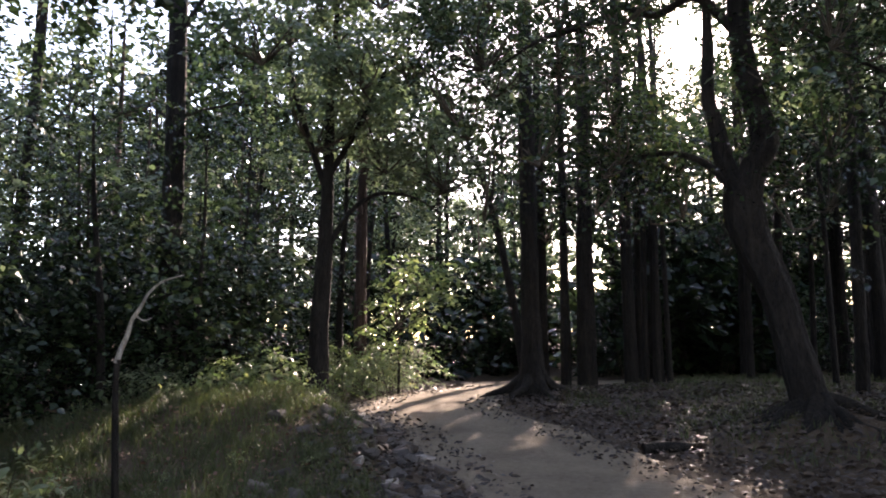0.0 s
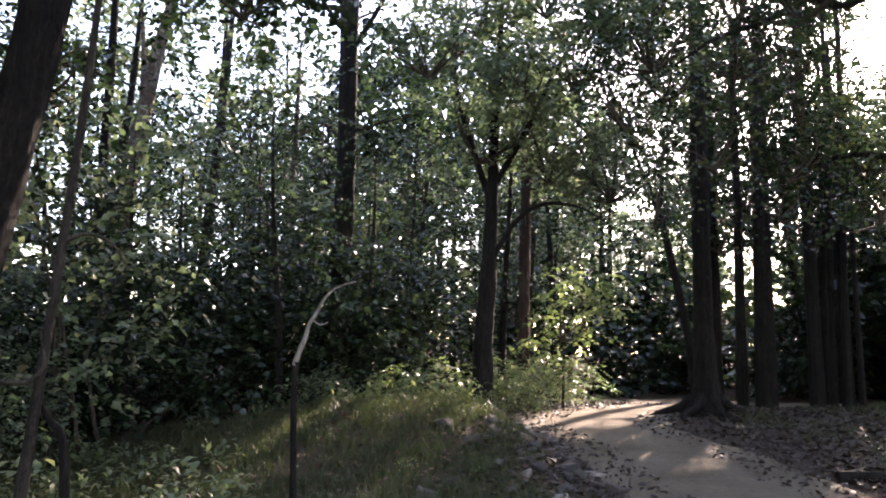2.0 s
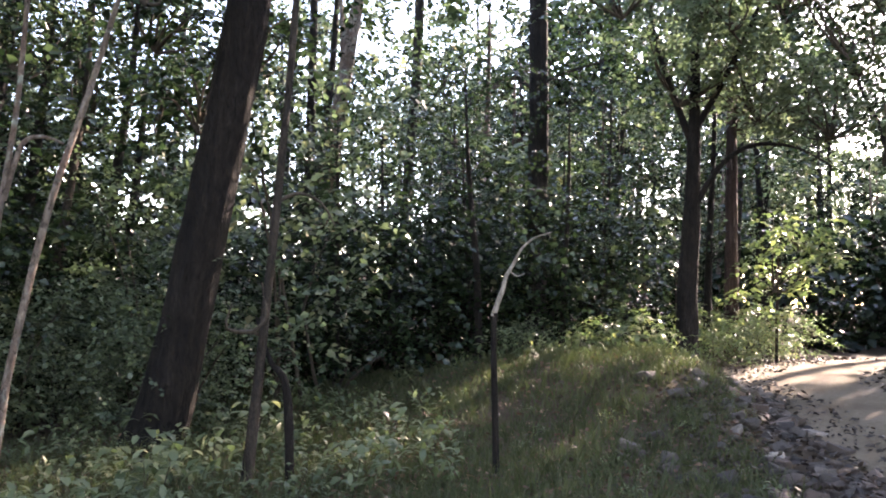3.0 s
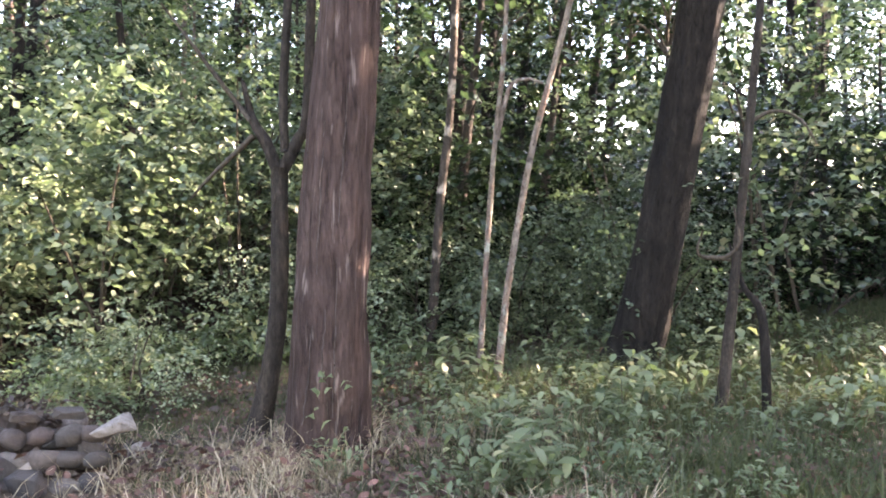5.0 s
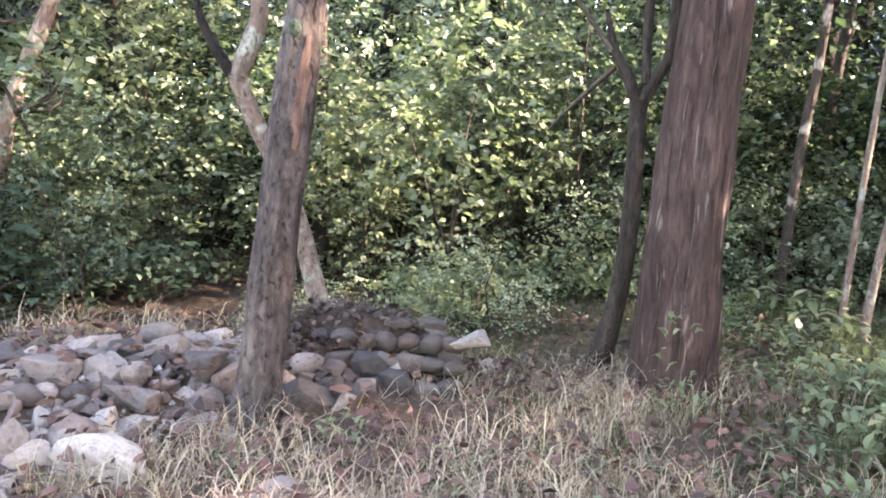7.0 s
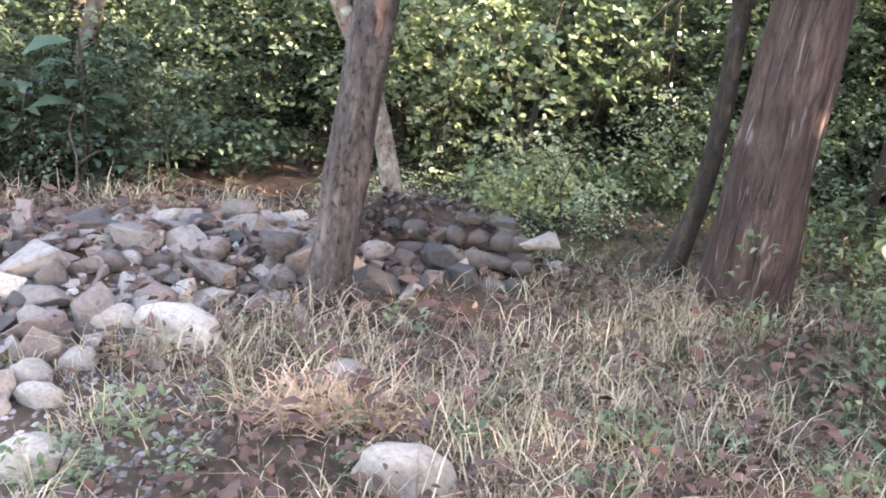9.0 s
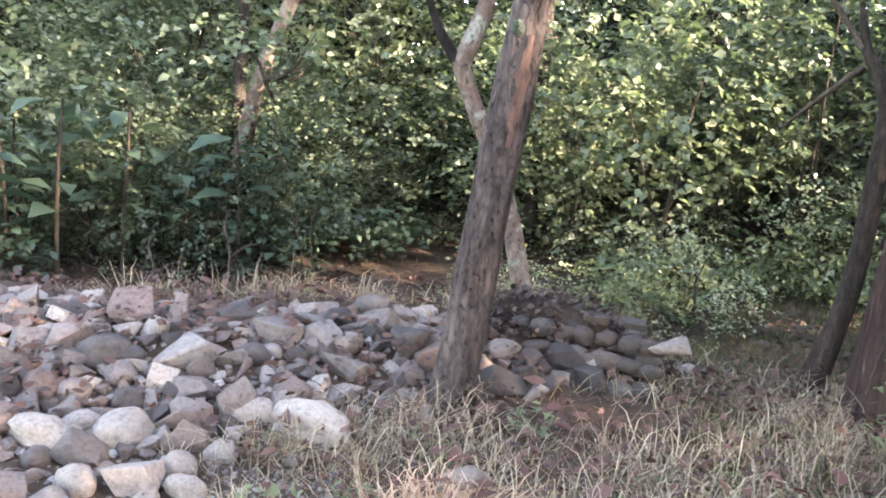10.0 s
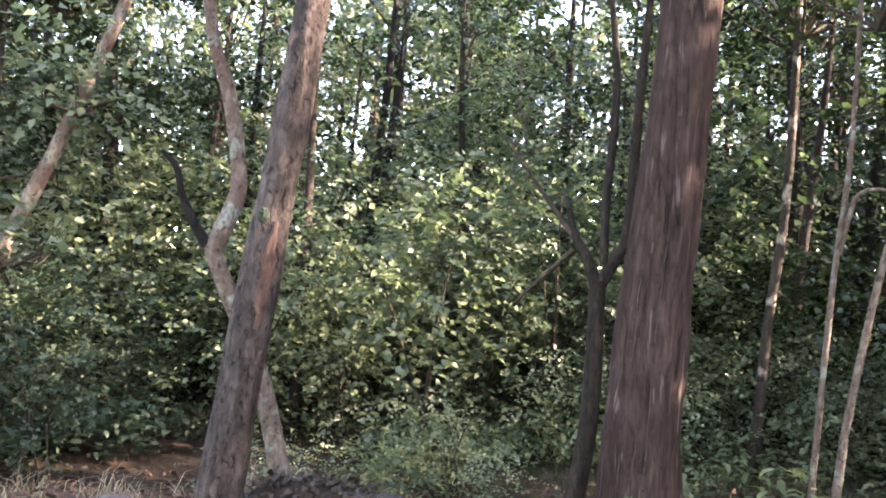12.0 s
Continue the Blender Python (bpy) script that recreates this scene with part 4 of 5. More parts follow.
         wood_tree(205, 12.5, LEAF_DARK_SHADED, BARK_DARK, 0.2, "very tall dark tree with high crown", 0.5), wood_tree(206, 6.0, LEAF_YELLOW, BARK_PALE, 0.14, "small tree with yellowing leaves", 0.3, 40),
         wood_tree(207, 9.0, LEAF_DARK_SHADED, BARK_DARK, 0.2, "dark tree leafy down to the ground", 0.06, 46, 1.0, 56), wood_tree(208, 8.0, LEAF_MID, BARK_SLIM, 0.12, "slender pole tree with sparse leaves", 0.25, 26, 0.45, 34),
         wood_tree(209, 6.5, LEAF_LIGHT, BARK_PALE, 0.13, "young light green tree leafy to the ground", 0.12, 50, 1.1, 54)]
SHRUBS = [shrub(301, 1.05, 2.3, LEAF_DARK_SHADED, 0.11, "dense green shrub with shade-darkened leaves"), shrub(302, 1.2, 2.0, LEAF_MID, 0.085, "leafy mid-green shrub of the undergrowth", 54),
          shrub(303, 0.95, 2.6, LEAF_LIGHT, 0.115, "light green tall shrub with large leaves", 40, lift=0.35), shrub(304, 1.25, 1.5, LEAF_LIGHT, 0.07, "low light green spreading bush", 62),
          shrub(305, 0.8, 1.3, LEAF_YELLOW, 0.09, "small yellow-green bush with thin leaves", 30, 34), shrub(306, 1.1, 3.2, LEAF_MID, 0.1, "tall loose green shrub", 34, 66, lift=0.3)]
FAR_SHRUBS = [far_shrub(321, LEAF_DARK_SHADED, "distant green bush with shade-darkened leaves"), far_shrub(322, LEAF_MID, "distant green bush of the wood")]
FAR = [wood_tree(211, 10.0, LEAF_DARK_SHADED, BARK_DARK, 0.32, "distant dark forest tree", 0.1, 23, 1.0, 44, 22), wood_tree(212, 11.0, LEAF_MID, BARK_DARK, 0.32, "distant tall forest tree", 0.3, 23, 1.0, 44, 22),
       wood_tree(213, 12.0, LEAF_DARK_SHADED, BARK_DARK, 0.34, "distant tree with a high crown", 0.45, 23, 1.0, 40, 20),
       wood_tree(214, 10.0, LEAF_LIGHT, BARK_PALE, 0.3, "distant pale sunlit tree", 0.08, 22, 1.0, 48, 22)]
used = {}
place = random.Random(11)


def put(thing, x, y, scale, dice=place):
    m = pose(x, y, gz(x, y) - 0.02, 0, 0, dice.uniform(0, 360))
    if thing.name not in used:
        used[thing.name] = 1
        thing.matrix_basis = m @ Matrix.Diagonal((scale, scale, scale, 1))
        return thing
    got = copy_thing(thing, m)
    got.scale = (scale, scale, scale)
    return got


def fill(kinds, yaw0, yaw1, d0, d1, count, s0, s1, gap, apart, dice=place):
    spots, tries = [], 0
    while len(spots) < count and tries < count * 40:
        tries += 1
        yaw, d = dice.uniform(yaw0, yaw1), math.sqrt(dice.uniform(d0 * d0, d1 * d1))
        x, y = polar(yaw, d)
        kind, s = dice.choice(kinds), dice.uniform(s0, s1)
        if not free(x, y, gap) or any(math.hypot(x - a, y - b) < apart for a, b in spots):
            continue
        if (kind in TREES or kind in FAR) and in_sun_gap(x, y, 11 * s, 1.0 + 1.0 * s):
            continue
        if (kind in SHRUBS or kind in FAR_SHRUBS) and in_sun_gap(x, y, 3.0 * s, 0.4 + 1.0 * s):
            continue
        spots.append((x, y))
        hazy = kind in FAR[:3] + FAR_SHRUBS and -6.5 < yaw < -1.5 and int(d * 10) % 5 < 1  # the pale gap where the track bends away
        hazy = hazy or kind in FAR and -30 < yaw < -7 and d > 28 and int(d * 10) % 5 < 2
        if hazy or kind in TREES + FAR and kind is not TREES[7] and in_lane(x, y, (12 if kind in FAR else 10) * s):
            dice.uniform(0, 360)
            continue
        if in_hollow(x, y, 1.0 * s if kind in SHRUBS else 0.1) and kind not in TREES:
            dice.uniform(0, 360)
            continue
        put(kind, x, y, s, dice)


T, S = TREES, SHRUBS
fill([S[1], S[2], S[3], S[5], S[2]], 60, 88, 8.0, 11.0, 15, 0.8, 1.2, 0.8, 0.9)
fill([S[1], S[0], S[1], S[5], S[0]], 98, 134, 7.6, 9.5, 12, 0.55, 0.9, 0.8, 0.9)
fill([S[1], S[2], S[3], S[5], S[2]], 88, 132, 9.0, 11.5, 20, 0.8, 1.2, 0.8, 0.9)
fill([S[1], S[2], S[5], S[0]], 60, 134, 11.0, 16.0, 34, 1.1, 1.6, 0.8, 1.3)
fill([S[1], S[3], S[0]], 42, 60, 8.8, 11.5, 9, 0.8, 1.1, 0.8, 1.0)
# nearly all of the darkest shrub, so its colour supplies the shade here
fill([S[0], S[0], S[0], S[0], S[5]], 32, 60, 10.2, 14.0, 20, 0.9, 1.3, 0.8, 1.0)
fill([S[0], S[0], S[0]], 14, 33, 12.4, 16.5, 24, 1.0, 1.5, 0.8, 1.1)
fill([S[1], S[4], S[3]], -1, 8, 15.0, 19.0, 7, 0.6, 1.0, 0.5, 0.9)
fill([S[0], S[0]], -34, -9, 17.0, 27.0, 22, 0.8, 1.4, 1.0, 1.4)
# unseen shrubs behind the camera, added to enclose and shade the place
fill([S[1], S[0], S[2]], 134, 325, 10.0, 18.0, 16, 1.0, 1.5, 1.0, 2.0)
fill([T[2], T[3], T[1], T[2], T[5], T[1]], 58, 134, 12.0, 24.0, 24, 0.7, 1.1, 1.0, 2.0)
fill([T[0], T[1], T[4], T[2]], 20, 58, 13.5, 26.0, 16, 0.7, 1.1, 1.0, 2.2)
fill([T[0], T[2], T[3]], 7, 20, 15.0, 26.0, 9, 0.55, 0.85, 1.0, 2.0)
fill([T[0], T[1], T[3]], -8, 7, 21.0, 34.0, 10, 0.7, 1.1, 1.0, 2.0)
fill([T[0], T[1], T[4]], -36, -8, 20.0, 36.0, 24, 0.8, 1.2, 1.0, 2.2)
fill(FAR[:3], -36, 134, 34.0, 60.0, 40, 1.0, 1.6, 1.0, 3.0)
# only the shade-darkened bush on this side
fill([FAR_SHRUBS[0], FAR_SHRUBS[0]], -36, 12, 24.0, 44.0, 40, 1.2, 1.7, 1.2, 1.8)
fill([T[6], T[0], T[4]], -38, -6, 22.0, 32.0, 12, 0.9, 1.3, 1.0, 2.4)
fill(FAR[:3], -38, -5, 30.0, 48.0, 26, 0.9, 1.5, 1.0, 2.4)
fill(FAR[:3], -5, 20, 30.0, 50.0, 16, 0.9, 1.4, 1.0, 2.6)
fill([FAR[0], FAR[1]], 60, 134, 22.0, 36.0, 16, 0.9, 1.3, 1.0, 2.6)
fill([T[8], T[6], T[8]], 60, 134, 11.5, 18.0, 20, 0.8, 1.1, 1.0, 1.7)
fill([FAR[0], FAR[1], T[8]], 94, 134, 16.0, 27.0, 14, 0.8, 1.1, 1.0, 2.0)
fill([T[6], T[1]], 50, 64, 13.5, 21.0, 6, 0.8, 1.0, 1.0, 2.0)
fill([T[7]], 50, 132, 9.5, 18.0, 20, 0.7, 1.1, 0.8, 0.9)
fill(FAR_SHRUBS, 12, 134, 17.0, 30.0, 48, 1.5, 2.3, 1.0, 2.2)
fill([FAR_SHRUBS[0], FAR_SHRUBS[0]], -24, -3, 25.0, 38.0, 24, 1.9, 2.5, 1.0, 1.8)
fill([T[6], T[0]], 12, 30, 16.0, 27.0, 10, 0.7, 1.0, 1.0, 2.2)
# unseen trees to the right, added to shade the ground from the sky
fill([T[0], T[1]], -80, -38, 6.5, 15.0, 7, 1.0, 1.3, 1.0, 2.5)
fill([T[0], T[6], T[1]], -78, -34, 7.0, 16.0, 10, 0.9, 1.2, 1.0, 2.0, random.Random(3))
fill([T[6], T[0]], 40, 57, 11.0, 15.0, 6, 0.75, 1.0, 1.0, 1.6)
fill([FAR[0], FAR[0], FAR[1]], -34, -9, 29.0, 48.0, 13, 0.5, 0.72, 1.0, 1.5)
fill([FAR[0], FAR[0], FAR[1]], 1, 12, 29.0, 48.0, 10, 0.5, 0.72, 1.0, 1.5)
fill([FAR[0], FAR[1]], 56, 134, 20.0, 34.0, 18, 0.9, 1.3, 1.0, 2.2, random.Random(5))
fill([FAR[1], FAR[2]], -6, 34, 28.0, 46.0, 14, 0.9, 1.3, 1.0, 2.4, random.Random(6))
# pale leaf and bark colours imitate sunlit haze beyond the bend
fill([FAR[3]], -9, 8, 36.0, 66.0, 20, 0.75, 1.15, 1.0, 2.4, random.Random(7))
fill([T[4]], 0, 11, 18.0, 26.0, 2, 0.8, 1.0, 1.0, 1.8)
fill([T[1], T[4]], 16, 36, 15.5, 22.0, 4, 0.9, 1.05, 1.0, 3.0)
fill([T[6], T[0], T[6]], 17, 36, 11.8, 16.0, 11, 0.42, 0.54, 0.8, 1.3, random.Random(8))
tree("tree", "leaning tree with a dense dark overhanging crown", (-9.6, -7.2, 0.0),
     [("trunk", [(-9.6, -7.2, -0.2), (-9.4, -6.8, 2.0), (-9.0, -6.2, 4.5), (-8.6, -5.4, 7.0)], [0.14, 0.12, 0.09, 0.04])],
     BARK_DARK, [(tuple(sky_spot(a, el, d)), q, k) for a, el, d, q, k in ((128, 15, 10.5, 0.9, 16), (121, 19, 10, 0.9, 16), (114, 17, 10, 0.8, 14), (125, 24, 9.5, 0.9, 14), (116, 24, 9.5, 0.9, 14), (107, 20, 10.5, 0.8, 12), (109, 26, 9.5, 0.8, 10), (100, 23, 11, 0.8, 10), (131, 8, 10.5, 0.8, 10), (112, 12, 12, 0.9, 12), (118, 12.5, 12, 0.9, 12), (104, 13.5, 12, 0.9, 12), (97, 14, 13, 0.9, 12), (124, 11, 12, 0.9, 12))], LEAF_DARK_SHADED, 0.15, 70, 71)
tree("sapling", "young tree with sunlit yellow-green leaves", (-0.9, 16.5, 0.4),
     [("trunk", [(-0.95, 16.55, 0.3), (-0.92, 16.5, 1.4), (-0.88, 16.5, 2.6)], [0.03, 0.025, 0.012])],
     BARK_SLIM, [((-0.95, 16.2, 2.3), 0.75, 11), ((-0.5, 16.1, 2.9), 0.5, 7), ((-1.35, 16.1, 1.4), 0.5, 4)], LEAF_YELLOW, 0.15, 55, 60)
fill([S[1], S[3]], 43, 60, 9.9, 11.4, 7, 0.7, 1.0, 0.8, 0.8, random.Random(15))
put(S[1], -1.2, 17.0, 0.62)
put(S[4], -2.4, 11.6, 0.55)
put(S[4], -3.0, 11.2, 0.45)
put(S[3], -3.9, 10.8, 0.4)
put(S[1], -1.6, 15.3, 0.5)
put(S[1], -7.2, -3.1, 0.6)
put(S[5], -7.3, -2.2, 0.55)
put(S[2], -7.0, -3.8, 0.6)
put(S[3], -6.4, -0.2, 0.45)
put(S[4], -6.3, 0.5, 0.5)
put(S[3], -7.0, 1.3, 0.6)
# trees behind the camera, never in view, added for their shade
fill([T[0], T[1], FAR[1]], 134, 324, 14.0, 34.0, 14, 0.8, 1.3, 1.5, 3.5)
for th in TREES + SHRUBS + FAR + FAR_SHRUBS:
    if th.name not in used:
        put(th, *polar(200, 25), 1.0)


def join_far(kind):
    """All the distant trees of one kind as one sheet of woodland."""
    label, verts, tris, mats, slot, n0 = kind["label"], [], [], [], [], 0
    whole = [o for o in bpy.data.objects if o.parent is None and o.get("label") == label]
    for top in whole:
        for ob in top.children:
            me = ob.data
            m = np.array(top.matrix_basis @ ob.matrix_basis)
            co = np.empty(len(me.vertices) * 3, np.float32)
            me.vertices.foreach_get("co", co)
            co = co.reshape(-1, 3) @ m[:3, :3].T + m[:3, 3]
            me.calc_loop_triangles()
            t = np.empty(len(me.loop_triangles) * 3, np.int32)
            me.loop_triangles.foreach_get("vertices", t)
            if me.materials[0] not in mats:
                mats.append(me.materials[0])
            verts.append(co)
            tris.append(t.reshape(-1, 3) + n0)
            slot.append(np.full(len(t) // 3, mats.index(me.materials[0]), np.int32))
            n0 += len(co)
    for top in whole:
        for ob in [*top.children, top]:
            bpy.data.objects.remove(ob)
    wood = link_mesh("distant_trees", np.concatenate(verts), np.concatenate(tris), mats[0])
    for extra in mats[1:]:
        wood.data.materials.append(extra)
    wood.data.polygons.foreach_set("material_index", np.concatenate(slot))
    tagged(wood, label.replace("tree", "trees") + " standing close together", "trees", kind="stuff")


for th in list(FAR):
    join_far(th)


# ---- stones of the bank ----


def rock_mesh(name, seed, material, cuts=11, flat=0.62, soft=0.05, rough=0.035, level=2):
    """One stone about a metre long: a squat lump cut by a few planes, with worn edges and an uneven skin."""
    r = np.random.default_rng(seed)
    nrm = r.normal(size=(cuts, 3))
    nrm /= np.linalg.norm(nrm, axis=1)[:, None]
    depth = 0.5 * r.uniform(0.62, 0.95, cuts)
    bm = bmesh.new()
    bmesh.ops.create_icosphere(bm, subdivisions=level, radius=1.0)
    wide = 0.72 + 0.22 * r.uniform()
    for v in bm.verts:
        d = np.array(v.co)
        d /= np.linalg.norm(d)
        reach = depth / np.maximum(nrm @ d, 0.05)
        near = float(-soft * np.log(np.sum(np.exp(-np.minimum(reach, 0.56) / soft))) + soft * 0.9)
        near = min(near, 0.52) * (1 + rough * noise.noise(Vector(d) * 2.3 + Vector((seed, 0, 0))) * 3 + rough * noise.noise(Vector(d) * 6 + Vector((0, seed, 0))))
        v.co = Vector((d[0] * near, d[1] * near * wide, d[2] * near * flat)) * 1.12
    me = bpy.data.meshes.new(name)
    bm.to_mesh(me)
    bm.free()
    me.polygons.foreach_set("use_smooth", [True] * len(me.polygons))
    me.materials.append(material)
    return me


def angular_mesh(name, seed, material, points=14, flat=0.6):
    """One broken stone about a metre long: flat faces, worn edges."""
    r = np.random.default_rng(seed)
    bm = bmesh.new()
    p = r.normal(size=(points, 3))
    p /= np.linalg.norm(p, axis=1)[:, None]
    p = np.sign(p) * np.abs(p) ** 0.6 * 0.5 * (1 + 0.16 * r.normal(size=(points, 1)))
    for q in p * np.array([1.0, 0.72 + 0.2 * r.uniform(), flat]):
        bm.verts.new(q)
    bmesh.ops.convex_hull(bm, input=bm.verts)
    for v in [v for v in bm.verts if not v.link_faces]:
        bm.verts.remove(v)
    bmesh.ops.dissolve_limit(bm, angle_limit=0.3, verts=bm.verts, edges=bm.edges)
    bmesh.ops.bevel(bm, geom=list(bm.edges), offset=0.022, segments=1, affect="EDGES", clamp_overlap=True)
    bmesh.ops.triangulate(bm, faces=bm.faces)
    for v in bm.verts:
        v.co += v.co.normalized() * 0.03 * noise.noise(v.co * 6 + Vector((seed, 0, 0)))
    me = bpy.data.meshes.new(name)
    bm.to_mesh(me)
    bm.free()
    me.polygons.foreach_set("use_smooth", [True] * len(me.polygons))
    me.set_sharp_from_angle(angle=radians(24))
    me.materials.append(material)
    return me


ROCKS = [angular_mesh("stone", 400 + k, STONE, 13 + k % 4, 0.5 + 0.09 * (k % 4)) for k in range(10)]
SHADED_ROUND = [rock_mesh("stone", 490 + k, STONE_DARK_SHADED, 11, 0.7 + 0.08 * (k % 3), 0.02) for k in range(5)]
ROUND = [rock_mesh("stone", 430 + k, STONE, 14, 0.68 + 0.06 * k, 0.03) for k in range(4)]
PALE = [rock_mesh("stone", 450 + k, STONE_PALE, 12, 0.68 + 0.07 * k, 0.03, 0.05, 3) for k in range(3)]
DARK = [angular_mesh("stone", 470 + k, STONE_DARK_SHADED, 13 + k % 4, 0.52 + 0.08 * (k % 4)) for k in range(6)]
lay = random.Random(23)
bank = tagged(empty("stone_bank", -4.4, -0.6, 0.0), "sloping bank of loose grey and rusty stones", "stone wall")
taken = []


def lay_stone(me, x, y, z, long, turn=None, tilt=12, sink=0.3, parent=None, name="stone"):
    ob = new(name, me)
    ob.matrix_basis = pose(x, y, z + long * (0.5 - sink) * 0.6, lay.uniform(-tilt, tilt), lay.uniform(-tilt, tilt), lay.uniform(0, 360) if turn is None else turn) @ Matrix.Diagonal((long, long * lay.uniform(0.8, 1.1), long * lay.uniform(0.8, 1.1), 1))
    if parent is not None:
        ob.parent = parent
        ob.matrix_parent_inverse = Matrix.Translation(parent.location).inverted()
    return ob


# stones that stand out: place along the bank and the slope, length
for y, u, long, kind in [(-1.72, 0.98, 0.29, 0), (-1.47, 1.0, 0.2, 9), (-0.78, 0.98, 0.22, 1), (-1.38, 0.75, 0.3, 2), (-1.15, 0.72, 0.25, 3), (-1.85, 0.62, 0.4, 4), (-0.7, 0.62, 0.3, 5), (-1.0, 0.5, 0.28, 6),
                         (0.12, 0.8, 0.18, 7), (0.25, 0.82, 0.19, 8), (0.38, 0.86, 0.19, 9), (0.5, 0.9, 0.18, 10), (0.65, 0.98, 0.22, 11), (0.42, 0.35, 0.2, 10), (-0.15, 0.55, 0.22, 9), (-2.3, 0.95, 0.3, 2)]:
    foot, head = float(np.interp(y, BANK_Y, BANK_FOOT)), float(np.interp(y, BANK_Y, BANK_HEAD))
    x = foot + (head - foot) * u
    lay_stone((ROCKS[:9] + ROUND)[kind], x, y, gz(x, y), long, parent=bank)
    taken.append((x, y, long))
for count, lo, hi in ((46, 0.2, 0.31), (230, 0.12, 0.2), (300, 0.06, 0.12)):
    tries = laid = 0
    while laid < count and tries < 9000:
        tries += 1
        y = lay.uniform(-3.4, 0.78)
        u = lay.uniform(0.02, 1.12)
        foot, head = float(np.interp(y, BANK_Y, BANK_FOOT)), float(np.interp(y, BANK_Y, BANK_HEAD))
        x = foot + (head - foot) * u
        long = lay.uniform(lo, hi)
        if u > 0.45 and y > -0.2 or math.hypot(x + 4.24, y + 0.4) < 0.2 or math.hypot(x + 5.53, y) < 0.15:
            continue
        if any(math.hypot(x - a, y - b) < 0.31 * (long + c) for a, b, c in taken):
            continue
        taken.append((x, y, long))
        laid += 1
        # beyond y = -0.3 mostly dark stones: soil and shade by colour
        lay_stone(lay.choice(DARK if y > -0.3 and lay.random() < 0.7 else ROCKS if lay.random() < 0.85 else ROUND), x, y, gz(x, y), long, None, 24, 0.24, parent=bank)
# paler stones tumbled down over the foot of the bank
for k in range(90):
    y = lay.uniform(-3.3, -1.25)
    foot = float(np.interp(y, BANK_Y, BANK_FOOT))
    x, long = foot + lay.uniform(-0.25, 0.75) * (0.45 + 0.3 * (-y - 1.25)), 0.09 + 0.19 * lay.random() ** 1.6
    if any(math.hypot(x - a, y - b) < 0.36 * (long + c) for a, b, c in taken):
        continue
    taken.append((x, y, long))
    lay_stone(lay.choice(PALE + ROUND + ROCKS[:4]), x, y, gz(x, y), long, None, 16, 0.3, parent=bank)
# the stacked end: three rough courses under a cap of soil and flat stones
for course, (z, back) in enumerate(((0.03, 0.1), (0.16, 0.04), (0.27, -0.03))):
    y = -0.22 + 0.05 * course
    while y < 0.78:
        long = lay.uniform(0.13, 0.2)
        x = float(np.interp(y, [-0.25, 0.8], [-5.06, -4.74])) + back + lay.uniform(-0.03, 0.03)
        # the courses carry soil and the end's shade in their stone colour
        ob = lay_stone(lay.choice(SHADED_ROUND), x, y + long * 0.4, z, long, lay.uniform(60, 120), 14, 0.45, parent=bank)
        y += long * lay.uniform(0.72, 0.95)
for x, y, z, long, turn in ((-4.72, 0.78, 0.33, 0.27, 70), (-4.9, 0.62, 0.38, 0.2, 95), (-4.98, 0.42, 0.37, 0.2, 60)):
    lay_stone(ROCKS[4] if y > 0.7 else DARK[0], x, y, z, long, turn, 6, 0.4, parent=bank).scale.z *= 0.7
cap_v, cap_f = [], []
for i in range(37):
    y = -0.32 + 0.92 * i / 36
    for j in range(17):
        x = float(np.interp(y, [-0.25, 0.8], [-5.06, -4.84])) + 0.05 * noise.noise((y * 6, 3, 1)) - 0.38 * j / 16
        edge = min(1.0, 0.1 + min(j, 16 - j) * 0.22, 0.1 + min(i, 36 - i) * 0.12)
        rough = 0.05 * noise.noise((x * 7, y * 7, 0)) + 0.035 * noise.noise((x * 19, y * 19, 5)) + 0.02 * noise.noise((x * 45, y * 45, 9))
        cap_v.append(Vector((x, y, 0.21 + 0.2 * edge + rough)) - bank.location)
for i in range(36):
    for j in range(16):
        cap_f.append((i * 17 + j, i * 17 + j + 1, i * 17 + j + 18, i * 17 + j + 17))
link_mesh("soil_cap", cap_v, cap_f, SOIL, bank, "dark crumbly soil with roots on top of the stones", False)
for k in range(16):
    v = cap_v[lay.randrange(len(cap_v))] + bank.location
    lay_stone(lay.choice(DARK + ROCKS[:2]), v.x, v.y, v.z, lay.uniform(0.05, 0.12), None, 16, 0.5, parent=bank)
# pale boulders at the foot, and single stones in the grass
for x, y, long, turn in [(-3.6, -0.98, 0.4, 65), (-3.78, -1.17, 0.22, 20), (-3.66, -1.3, 0.3, 100), (-3.5, -1.55, 0.24, 40), (-3.3, -1.75, 0.3, 10), (-3.15, -2.05, 0.3, 70), (-2.5, -1.12, 0.24, 80), (-4.0, -0.5, 0.2, 30), (-2.5, 0.06, 0.3, 75), (-3.25, -0.2, 0.22, 120), (-5.15, 1.05, 0.19, 90), (-4.75, 0.75, 0.14, 10), (-2.75, -1.75, 0.14, 15), (-2.3, -1.35, 0.1, 50), (-2.95, -1.3, 0.16, 80), (-2.6, -2.0, 0.18, 33)]:
    ob = lay_stone(lay.choice(PALE), x, y, gz(x, y), long, turn, 6, 0.26)
    ob.scale.y *= 0.78
    ob.scale.z *= 0.85
    tagged(ob, "pale rounded stone lying in dry grass", "stone", "pale stones in the grass")

# ---- plants of the ground ----


def blades(rng, x, y, height, width, lean, curl):
    n = len(x)
    h = height * rng.uniform(0.5, 1.3, n)
    a = rng.uniform(0, 2 * math.pi, n)
